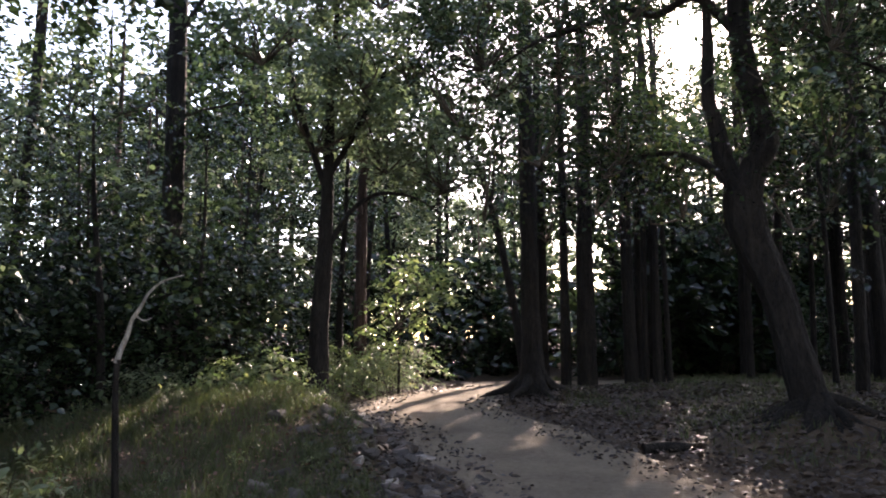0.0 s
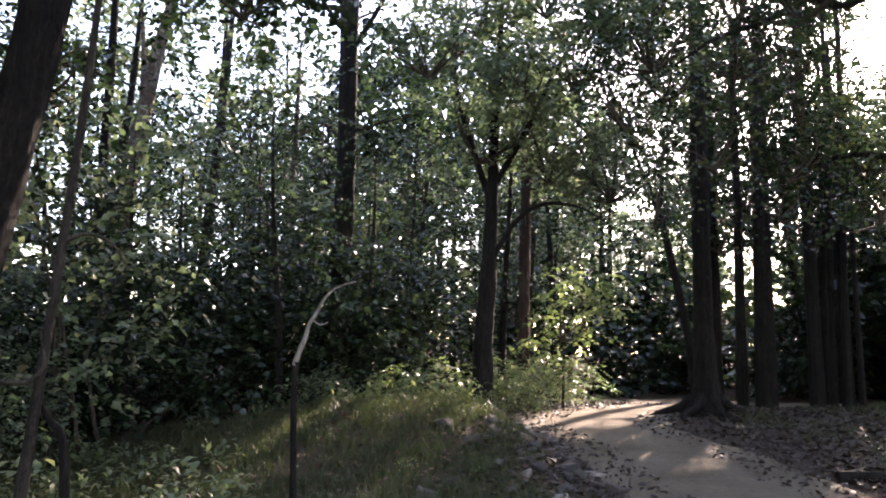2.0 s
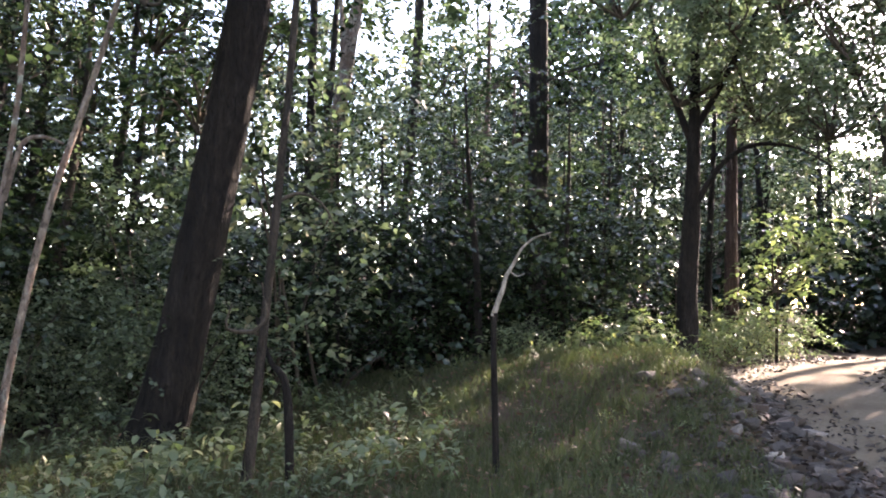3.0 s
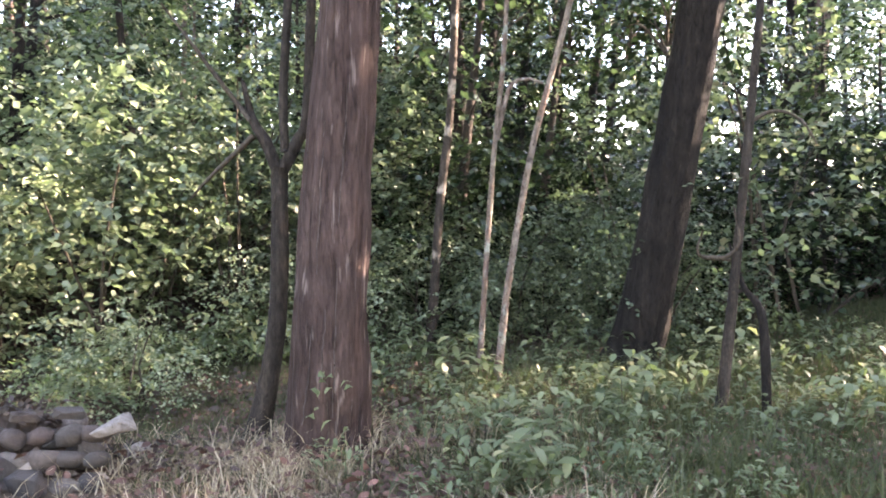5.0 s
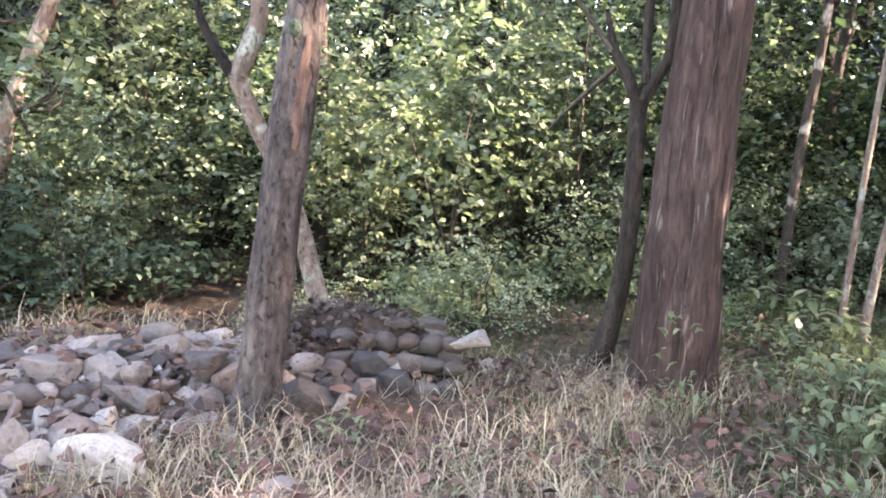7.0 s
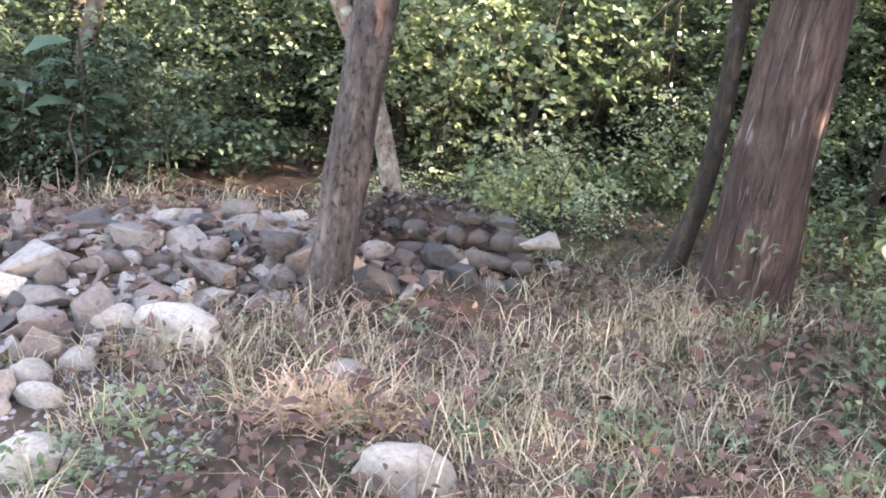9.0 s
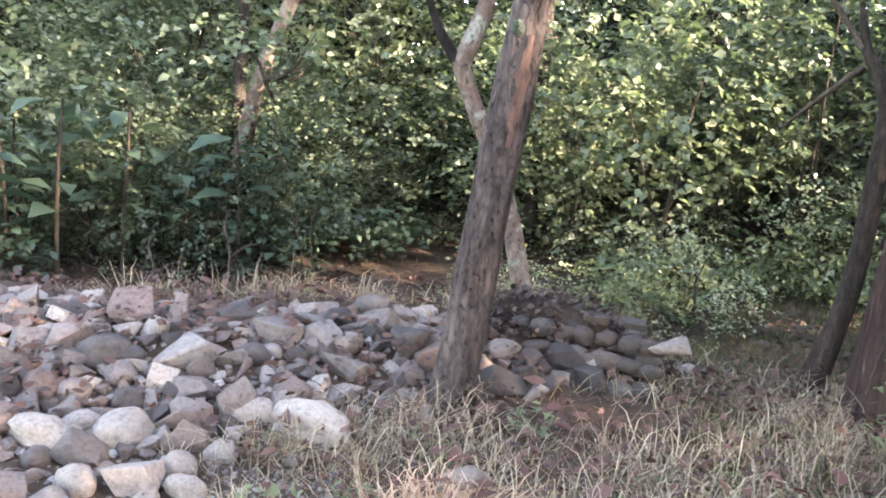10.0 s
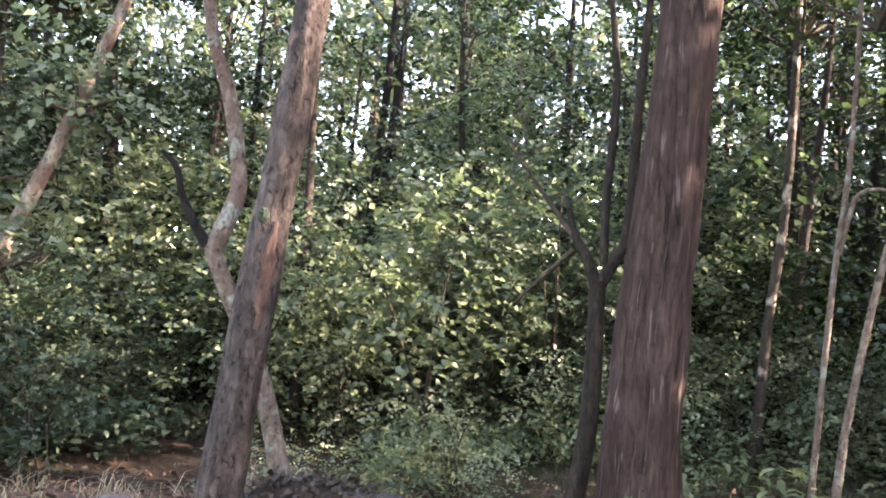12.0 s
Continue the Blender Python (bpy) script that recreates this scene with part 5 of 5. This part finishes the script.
    side = np.stack([np.cos(a), np.sin(a), np.zeros(n)], 1) * (width * rng.uniform(0.6, 1.4, n))[:, None]
    b = rng.uniform(0, 2 * math.pi, n)
    l = lean * rng.uniform(0.1, 1.6, n)
    go = np.stack([np.cos(b) * l, np.sin(b) * l, np.ones(n)], 1)
    go /= np.linalg.norm(go, axis=1)[:, None]
    base = np.stack([x, y, ground_z(x, y) - 0.01], 1)
    mid = base + go * (h * 0.55)[:, None]
    bend = go + np.stack([np.cos(b), np.sin(b), -np.ones(n) * 0.5], 1) * (curl * rng.uniform(0.2, 1.3, n))[:, None]
    bend /= np.linalg.norm(bend, axis=1)[:, None]
    tip = mid + bend * (h * 0.45)[:, None]
    tip[:, 2] = np.maximum(tip[:, 2], base[:, 2] + 0.015)
    v = np.stack([base - side, base + side, mid + side * 0.8, mid - side * 0.8, tip], 1).reshape(-1, 3)
    i = np.arange(n)[:, None] * 5
    return v, np.concatenate([i + [0, 1, 2], i + [0, 2, 3], i + [3, 2, 4]], 1).reshape(-1, 3)


def tufts(rng, n, yaw0, yaw1, d0, d1, spread, per, ok):
    """Places of blades, gathered in tufts over a stretch of ground."""
    yaw, d = np.radians(rng.uniform(yaw0, yaw1, n)), np.sqrt(rng.uniform(d0 * d0, d1 * d1, n))
    x, y = np.repeat(-d * np.sin(yaw), per), np.repeat(d * np.cos(yaw), per)
    x, y = x + rng.normal(size=len(x)) * spread, y + rng.normal(size=len(y)) * spread
    k = ok(x, y)
    return x[k], y[k]


def off_road(x, y):
    return road_gap(x, y) > 1.25


def off_stones(x, y):
    u = bank_part(x, y)
    return off_road(x, y) & ~((u > 0.02) & (u < 1.3) & (y < 0.85) & (y > -5)) & ~(np.hypot(x + 2.6, y + 1.7) < 0.6)


g = np.random.default_rng(77)


def patchy(x, y):
    return off_stones(x, y) & (ripple(x * 1.6, y * 1.6) + g.normal(size=np.shape(x)) * 0.2 > -0.04)


for label, count, tall, thin, lean, curl, per in (("short dry grass tangled over the ground", 5000, 0.13, 0.0019, 1.3, 1.1, 10), ("long straw-coloured grass bent over the ground", 1500, 0.3, 0.0027, 0.8, 1.2, 12)):
    x, y = tufts(g, count, 44, 128, 1.5, 5.6, 0.06, per, patchy)
    tagged(link_mesh("dry_grass", *blades(g, x, y, tall, thin, lean, curl), GRASS_DRY), label, "grass", kind="stuff")
x, y = -3.0 + g.normal(size=760) * 0.08, -0.25 + g.normal(size=760) * 0.15
tagged(link_mesh("straw_tuft", *blades(g, x, y, 0.26, 0.0036, 2.1, 1.2), STRAW), "flattened tuft of orange dry straw", "grass", kind="stuff")
x, y = tufts(g, 620, 40, 68, 3.8, 8.0, 0.07, 12, lambda x, y: off_stones(x, y) & (np.degrees(np.arctan2(-x, y)) < 56 + 5 * g.normal(size=np.shape(x))))
tagged(link_mesh("tall_grass", *blades(g, x, y, 0.34, 0.004, 0.6, 0.9), GRASS_GREEN), "long green grass among the herbs", "grass", kind="stuff")
x, y = tufts(g, 2000, 24, 80, 3.5, 9.5, 0.08, 12, off_stones)
tagged(link_mesh("green_grass", *blades(g, x, y, 0.15, 0.003, 0.6, 0.7), GRASS_GREEN), "short green grass under the trees", "grass", kind="stuff")
x, y = tufts(g, 2700, -3, 42, 4.5, 12.5, 0.09, 12, lambda x, y: (road_gap(x, y) > 2.15 + 0.6 * ripple(x, y)) & (x < 0.5))
tagged(link_mesh("bank_grass", *blades(g, x, y, 0.17, 0.005, 0.5, 0.6), GRASS_GREEN), "olive green grass on the low bank", "grass", kind="stuff")
x, y = tufts(g, 800, 2, 40, 4.5, 11.5, 0.07, 12, lambda x, y: (road_gap(x, y) > 1.9 + 0.5 * ripple(x, y)) & (x < 0.4))
tagged(link_mesh("long_grass", *blades(g, x, y, 0.26, 0.004, 0.7, 0.9), GRASS_GREEN), "longer grass tufts on the low bank", "grass", kind="stuff")
x, y = tufts(g, 1500, -34, -6, 9, 24, 0.14, 10, lambda x, y: (road_gap(x, y) > 2.0) & (ripple(x * 0.7, y * 0.7) > -0.25))
tagged(link_mesh("shade_grass", *blades(g, x, y, 0.16, 0.006, 0.5, 0.6), GRASS_GREEN), "thin grass in the shaded wood", "grass", kind="stuff")


def pebbles(name, n, cx, cy, reach, size, material, label):
    """Gravel: small squat eight-cornered stones, joined."""
    a, q = g.uniform(0, 2 * math.pi, n), reach * np.sqrt(g.uniform(0, 1, n))
    x, y = cx + q * np.cos(a), cy + q * np.sin(a)
    if name == "bank_rubble":
        u = bank_part(x, y)
        k = (u > 0.05) & (u < 1.2) & (y < 0.8)
        x, y, a, n = x[k], y[k], a[k], int(k.sum())
    L = size * g.uniform(0.35, 1.5, n) ** 1.5
    ring = np.linspace(0, 2 * math.pi, 6)[:5]
    v = []
    for rad, up in ((1.0, 0.0), (0.9, 0.34), (0.4, 0.55)):
        th = ring[None, :] + g.uniform(0, 6, n)[:, None] * 0 + a[:, None]
        rr = L[:, None] * rad * (0.55 + 0.8 * g.uniform(size=(n, 5))) * 0.5
        v.append(np.stack([x[:, None] + rr * np.cos(th) * 1.25, y[:, None] + rr * np.sin(th), ground_z(x, y)[:, None] - 0.006 + L[:, None] * up * g.uniform(0.7, 1.1, (n, 1)) + 0 * th], -1))
    v = np.concatenate(v, 1).reshape(-1, 3)
    i = np.arange(n)[:, None] * 15
    f = [i + [k + j * 5, (k + 1) % 5 + j * 5, (k + 1) % 5 + j * 5 + 5, k + j * 5 + 5] for j in (0, 1) for k in range(5)] + [i + [10, 11, 12, 13], i + [10, 13, 14, 14]]
    tri = []
    for q4 in f:
        tri += [q4[:, [0, 1, 2]], q4[:, [0, 2, 3]]]
    tri = np.concatenate(tri[:-1])
    tagged(link_mesh(name, v, tri, material, shade=False), label, "gravel", kind="stuff")


def litter(name, n, yaw0, yaw1, d0, d1, size, ok, label, material=LITTER):
    yaw, d = np.radians(g.uniform(yaw0, yaw1, n)), np.sqrt(g.uniform(d0 * d0, d1 * d1, n))
    x, y = -d * np.sin(yaw), d * np.cos(yaw)
    k = ok(x, y)
    x, y = x[k], y[k]
    p = np.stack([x, y, ground_z(x, y) + g.uniform(0.012, 0.15 if name in ("grass_litter", "large_dead_leaves") else 0.06, len(x))], 1)
    v, f = leaves(g, p, size, 0.6, 0.5, 0.0, 0.5, True)
    c = np.repeat(p, 6, 0)
    v[:, 2] = np.maximum(c[:, 2] + (v[:, 2] - c[:, 2]) * 0.85, c[:, 2] - 0.008)
    tagged(link_mesh(name, v, f, material), label, "leaf litter", kind="stuff")


def road_edge(x, y):
    q = road_gap(x, y)
    return (q > 0.55) & (g.uniform(size=np.shape(x)) < np.clip(1.6 - np.abs(q - 1.5), 0.12, 1))


litter("fallen_leaves", 9000, 40, 128, 1.5, 8.0, 0.046, lambda x, y: (np.hypot(x + 2.65, y + 1.65) > 0.8) | (g.uniform(size=np.shape(x)) < 0.2), "brown and reddish dead leaves on the ground")
litter("verge_litter", 26000, -34, 40, 4.0, 19.0, 0.075, road_edge, "dry brown leaves along the track's edge", DARK_SHADE_LITTER)
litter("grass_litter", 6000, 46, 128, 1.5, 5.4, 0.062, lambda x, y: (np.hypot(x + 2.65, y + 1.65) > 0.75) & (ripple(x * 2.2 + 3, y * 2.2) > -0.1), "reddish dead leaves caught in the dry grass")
litter("bank_litter", 4200, 76, 95, 4.7, 5.9, 0.06, lambda x, y: (bank_part(x, y) > 0.7) & (bank_part(x, y) < 1.5), "dead leaves on top of the stone bank", DARK_SHADE_LITTER)
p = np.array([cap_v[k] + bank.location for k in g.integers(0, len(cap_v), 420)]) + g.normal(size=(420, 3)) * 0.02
tagged(link_mesh("soil_litter", *leaves(g, p + np.array([0, 0, 0.03]), 0.055, 0.5, 0.5, 0.0, 0.5, True), DARK_SHADE_LITTER), "dead leaves on the soil cap", "leaf litter", kind="stuff")
# the hollow's shade is put into the colour of these leaves
litter("wood_litter", 5000, 40, 130, 5.9, 13.0, 0.09, off_road, "dead leaves under the shrubs, darkened as in shade", DARK_SHADE_LITTER)


litter("wood_edge_litter", 3200, 24, 50, 3.4, 9.0, 0.07, off_road, "brown dead leaves in the thin grass under the trees")
litter("mound_litter", 3000, 4, 36, 4.8, 11.0, 0.06, lambda x, y: (road_gap(x, y) > 1.7) & (x < 0.3), "dead leaves scattered over the grassy bank")
litter("leaf_drift", 2600, 50, 64, 4.2, 8.0, 0.085, lambda x, y: np.hypot((x + 5.6) / 1.3, (y - 3.7) / 1.1) + 0.3 * g.normal(size=np.shape(x)) < 1, "drift of reddish-brown dead leaves by the pale stems")
# leaf colour darkened in place of shade on the wood floor
litter("shade_litter", 9000, -34, -6, 6.5, 18.0, 0.1, lambda x, y: road_gap(x, y) > 1.5, "dark dead leaves under the shaded trees", DARK_SHADE_LITTER)
litter("track_side_litter", 9000, -6, 40, 4.6, 13.0, 0.085, lambda x, y: (road_gap(x, y) > 1.15) & (road_gap(x, y) < 2.5 + 0.6 * ripple(x, y)) & (x < 1.5), "dark dead leaves between track and grass", DARK_SHADE_LITTER)
litter("large_dead_leaves", 1000, 46, 126, 1.7, 5.0, 0.092, lambda x, y: off_stones(x, y) & (ripple(x * 1.3, y * 1.3 + 2) > -0.25) & (np.hypot(x + 2.6, y + 1.4) > 0.95), "large curled reddish-brown dead leaves in the grass", RED_LITTER)
GRAVEL = leaf_material("gravel_grey", [(0.0, (0.04, 0.034, 0.03)), (0.45, (0.14, 0.12, 0.105)), (0.75, (0.28, 0.25, 0.225)), (1.0, (0.52, 0.48, 0.44))], 0.0, 0.85)
pebbles("gravel", 4200, -2.75, -1.6, 1.0, 0.019, GRAVEL, "grey and whitish gravel at the foot of the bank")
pebbles("bank_rubble", 1500, -4.3, -1.1, 2.1, 0.04, GRAVEL, "small rubble between the stones of the bank")
pebbles("road_gravel", 450, 0.9, 9.5, 2.6, 0.03, GRAVEL, "scattered small stones on the track")


def herb(seed, leaf, size, height, count, label, wide=0.45):
    r = np.random.default_rng(seed)
    e = new("undergrowth_plant")
    tagged(e, label, "plant", "plants of the undergrowth")
    n = 1
    for i in range(n):  # stalks
        a, out = 2 * math.pi * i / n + r.uniform(0, 0.6), r.uniform(0.06, 0.2)
        stem("stem", [(0, 0, -0.03), (math.cos(a) * out * 0.5, math.sin(a) * out * 0.5, height * 0.5), (math.cos(a) * out, math.sin(a) * out, height * r.uniform(0.7, 1.0))], [0.005, 0.004, 0.002], BARK_TWIG, e, 4, i, steps=2)
    p = blob_points(r, count, 0.26, 0.26, height * 0.5, 0.2) + np.array([0, 0, height * 0.58])
    v, f = leaves(r, p, size, 0.35, wide, 0.15, 0.8, True)
    link_mesh("foliage", v, f, leaf, e)
    return e


LEAF_TEAL = leaf_material("leaf_blue_green", [(0.0, (0.03, 0.056, 0.036)), (0.5, (0.048, 0.08, 0.05)), (1.0, (0.08, 0.115, 0.072))], 0.3, 0.4)
LEAF_HERB = leaf_material("leaf_herb", [(0.0, (0.04, 0.06, 0.028)), (0.4, (0.09, 0.115, 0.055)), (0.85, (0.17, 0.19, 0.10)), (1.0, (0.34, 0.30, 0.16))], 0.4, 0.45)
HERBS = [herb(501, LEAF_HERB, 0.088, 0.34, 62, "leafy green plant of the forest floor"), herb(502, LEAF_HERB, 0.072, 0.3, 72, "light green plant of the forest floor"),
         herb(503, LEAF_HERB, 0.115, 0.5, 56, "tall light green plant of the undergrowth"), herb(504, LEAF_YELLOW, 0.08, 0.35, 70, "yellow-green plant of the forest floor"), None]


def broad_plant(seed, label):
    r = np.random.default_rng(seed)
    e = new("broad_leaved_plant")
    tagged(e, label, "plant", "broad-leaved plants")
    stem("stem", [(0, 0, -0.05), (0.02, 0.01, 0.35), (0.0, 0.03, 0.75)], [0.012, 0.009, 0.005], BARK_TWIG, e, 6, 1, steps=3)
    for i in range(14):
        a, h = i * 2.4 + r.uniform(-0.3, 0.3), 0.3 + 0.035 * i
        d = np.array([[math.cos(a), math.sin(a), 0.15 - 0.03 * i]])
        d /= np.linalg.norm(d)
        v, f = blade_mesh(np.array([[0.01, 0.01, h]]) + 0.04 * d, d, np.array([[r.uniform(-0.5, 0.5), r.uniform(-0.5, 0.5), 1.0]]), np.array([[0.19 * r.uniform(0.6, 1.2)]]), 0.42, True)
        link_mesh("leaf", v, f, LEAF_TEAL, e)
    return e


# darker herb whose leaf colour stands in for shade round the hollow
HERBS.append(herb(508, LEAF_TEAL, 0.1, 0.5, 70, "dark green leafy plant of the undergrowth", 0.6))
HERBS[4] = broad_plant(515, "broad-leaved green plant of the undergrowth")
fill([HERBS[0], HERBS[1], HERBS[2], HERBS[1]], 44, 64, 4.0, 7.4, 40, 0.35, 0.85, 0.2, 0.3)
fill([HERBS[0], HERBS[1], HERBS[3]], 2, 40, 6.0, 11.0, 60, 0.22, 0.5, 0.7, 0.35)
fill([HERBS[1], HERBS[2], HERBS[0], HERBS[3]], 64, 84, 6.4, 9.5, 70, 0.8, 1.4, 0.2, 0.25)
fill([HERBS[5], HERBS[5]], 99, 132, 5.9, 8.6, 18, 0.9, 1.5, 0.2, 0.3)
fill([HERBS[4]], 109, 130, 6.2, 8.4, 22, 1.2, 2.2, 0.2, 0.4)
fill([HERBS[5], HERBS[1]], 84, 130, 8.2, 10.0, 32, 0.8, 1.4, 0.2, 0.3)
fill([HERBS[0], HERBS[1], HERBS[2]], 26, 46, 5.5, 10.0, 40, 0.7, 1.2, 0.3, 0.3)
for x, y, s, k in [(-2.88, 0.94, 0.60, 0), (-2.98, 0.81, 0.45, 1), (-2.79, 0.32, 0.50, 0), (-2.51, -0.67, 0.45, 1), (-3.33, 1.67, 0.45, 0), (-3.42, -0.34, 0.35, 1), (-2.5, 0.75, 0.5, 0), (-2.25, 0.95, 0.5, 1), (-2.4, 1.5, 0.5, 2), (-3.3, 2.6, 0.6, 1), (-2.75, 1.75, 0.4, 0), (-2.2, 0.45, 0.35, 1), (-3.6, 0.95, 0.35, 3), (-2.2, -0.5, 0.4, 0), (-3.2, 0.45, 0.4, 1), (-2.9, 1.3, 0.45, 0), (-4.25, 1.95, 0.8, 1), (-3.0, 2.1, 0.5, 0), (-2.6, -0.1, 0.35, 1), (-3.5, 1.5, 0.4, 1)]:
    put(HERBS[k], x, y, s)
for k in range(26):  # sprigs in the dry grass
    x, y = polar(lay.uniform(50, 122), lay.uniform(2.0, 4.6))
    if bool(off_stones(x, y)):
        put(HERBS[k % 2], x, y, lay.uniform(0.32, 0.58))
for k in range(15):  # low plants under the leaning trees
    x, y = polar(lay.uniform(29, 46), lay.uniform(4.2, 7.0))
    put(HERBS[k % 2], x, y, lay.uniform(0.35, 0.7))
for k in range(12):  # small stones in the gravel
    ob = lay_stone(lay.choice(PALE + ROCKS[:3]), -2.7 + lay.uniform(-0.8, 0.8), -1.55 + lay.uniform(-0.7, 0.7), 0.0, lay.uniform(0.06, 0.13), None, 10, 0.35)
    tagged(ob, "small stone lying in the gravel", "stone", "small stones in the gravel")
for k in range(11):  # a thicket beside the big trunk
    x, y = polar(lay.uniform(45, 59), lay.uniform(3.4, 5.6))
    put(HERBS[k % 3], x, y, lay.uniform(0.5, 0.95))
fill([HERBS[0], HERBS[1], HERBS[2]], 44, 59, 4.4, 6.6, 14, 0.8, 1.3, 0.2, 0.4, random.Random(14))
fill([HERBS[1], HERBS[2]], 43, 63, 7.2, 9.6, 30, 0.6, 1.1, 0.2, 0.3, random.Random(16))
sprig = herb(507, LEAF_HERB, 0.11, 0.62, 20, "leafy sprig climbing at the foot of the big trunk", 0.6)
put(sprig, -4.3, 1.93, 1.0)
sprig.scale = (0.5, 0.5, 1.05)
red = herb(506, LEAF_RED, 0.06, 0.22, 14, "small plant with orange-red leaves")
put(red, -3.35, 3.05, 0.8)
put(red, -3.55, 3.25, 0.7)

# thin dry creepers on the big trunk
big = [o for o in bpy.data.objects if o.get("label", "").startswith("large straight tree")][0]
vine = random.Random(9)
for k, (a0, a1, low, top) in enumerate([(8, 4, 0.35, 1.3), (3, 6, 1.5, 2.3), (-12, -9, 0.5, 1.0), (-33, -28, 0.3, 0.9), (-27, -29, 1.2, 2.1)]):
    pts = []
    for j in range(13):
        h = low + (top - low) * j / 12
        a = radians(a0 + (a1 - a0) * j / 12 + vine.uniform(-1.0, 1.0))
        cx, cy = np.interp(h, [0, 0.5, 1.6, 2.7, 4.0], [-0.03, 0.03, 0.08, 0.13, 0.2]), np.interp(h, [0, 0.5, 1.6, 2.7, 4.0], [-0.07, -0.06, -0.02, 0.03, 0.08])
        r = float(np.interp(h, [0, 0.5, 1.6, 2.7, 4.0], [0.29, 0.246, 0.222, 0.198, 0.178])) + vine.uniform(-0.006, 0.006)
        pts.append((cx + r * math.cos(a - 0.42), cy + r * math.sin(a - 0.42), h))
    stem("creeper", pts, [0.0042 - 0.002 * abs(j - 5) / 6 for j in range(13)], BARK_GREY, big.children[0], 6, k, label="thin dry creeper", steps=3)
# a rotten log beside the track
log = tagged(empty("fallen_log", 2.7, 9.6), "short dark rotten log lying in litter", "log")
stem("bark", [(-0.35, 0.0, 0.05), (0.0, 0.03, 0.06), (0.4, -0.02, 0.05)], [0.07, 0.065, 0.05], BARK_DARK, log, 12, 3)
# stones along the track's edge
for k in range(300):
    y = 4.6 + 8.0 * lay.random() ** 1.3
    mid = float(np.interp(y, [q[1] for q in ROAD_LINE], [q[0] for q in ROAD_LINE]))
    x = mid - 1.25 - abs(lay.gauss(0, 0.75))
    ob = lay_stone(lay.choice(DARK if lay.random() < 0.75 else ROCKS), x, y, gz(x, y), 0.07 + 0.2 * lay.random() ** 1.3, None, 15, 0.35)
    tagged(ob, "dark stone at the edge of the track", "stone", "stones along the track")

# the strip of bare wood on the leaning tree
lean_tree = [o for o in bpy.data.objects if o.get("label", "").startswith("leaning grey-brown")][0]
vv, ff = [], []
for i in range(15):
    h = 1.42 + 0.55 * i / 14
    c = np.array([np.interp(h, [1.0, 1.7, 2.3], [-4.24, -4.25, -4.26]), np.interp(h, [1.0, 1.7, 2.3], [-0.28, -0.2, -0.13]), h])
    half = 0.36 * math.sin(math.pi * (i + 0.6) / 15.2) ** 0.6 * (1 + 0.3 * math.sin(i * 2.3) + 0.2 * math.sin(i * 5.1))
    for j in range(7):
        a = 0.3 + half * (j - 3) / 3 + 0.06 * math.sin(i * 1.1)
        r = 0.116 - 0.012 * (abs(j - 3) == 3) + 0.003 * math.sin(j * 2 + i)
        vv.append(c - np.array(lean_tree.location) + np.array([r * math.cos(a), r * math.sin(a), 0]))
for i in range(14):
    for j in range(6):
        ff.append((i * 7 + j, i * 7 + j + 1, i * 7 + j + 8, i * 7 + j + 7))
link_mesh("bark_scar", vv, ff, SCAR, lean_tree.children[0], "orange strip of bare wood")
# dead stems behind the stones, and crest plants, some coloured yellow-green as if sunlit
for k, (x, y, h) in enumerate([(-5.3, -2.1, 0.62), (-5.6, -2.8, 0.55)]):
    dead = tagged(empty("dead_stem", x, y), "dry broken stem standing among weeds", "dead plant", "dead stems")
    stem("stalk", [(0, 0, -0.05), (0.02, 0.03, h * 0.5), (-0.02, -0.03, h * 0.8), (0.01, 0.02, h)], [0.012, 0.009, 0.008, 0.003], BARK_GREY, dead, 8, k)
    stem("side_stalk", [(0.0, 0.02, h * 0.45), (0.02, 0.14, h * 0.6), (0.02, 0.24, h * 0.66)], [0.006, 0.005, 0.002], BARK_GREY, dead, 6, k + 9)
for x, y, s_, k in [(-3.3, 10.9, 0.8, 2), (-2.9, 11.1, 0.9, 1), (-2.5, 11.25, 1.1, 2), (-3.9, 10.6, 0.8, 1), (-4.6, 10.2, 0.7, 3), (-2.1, 11.5, 1.0, 3), (-1.9, 11.0, 0.6, 1), (-5.3, 9.8, 0.8, 1), (-3.6, 11.1, 0.9, 3), (-3.1, 10.7, 1.1, 3), (-2.7, 10.9, 1.2, 3), (-2.3, 11.1, 1.1, 2), (-3.7, 10.5, 1.0, 3), (-4.2, 10.3, 1.0, 2), (-1.7, 11.4, 0.9, 3)]:
    put(HERBS[k], x, y, s_)

mound_tree = [o for o in bpy.data.objects if o.get("label", "").startswith("straight dark trunk on a rooty mound")][0]
for k, a in enumerate((200, 245, 290, 335, 150)):
    c, q = math.cos(radians(a)), math.sin(radians(a))
    stem("root", [(0.2 * c, 0.2 * q, 0.28), (0.5 * c, 0.5 * q, 0.08), (0.85 * c + 0.1 * q, 0.85 * q, -0.02), (1.2 * c, 1.2 * q - 0.1, -0.12)], [0.11, 0.08, 0.05, 0.02], BARK_DARK, mound_tree, 10, k)
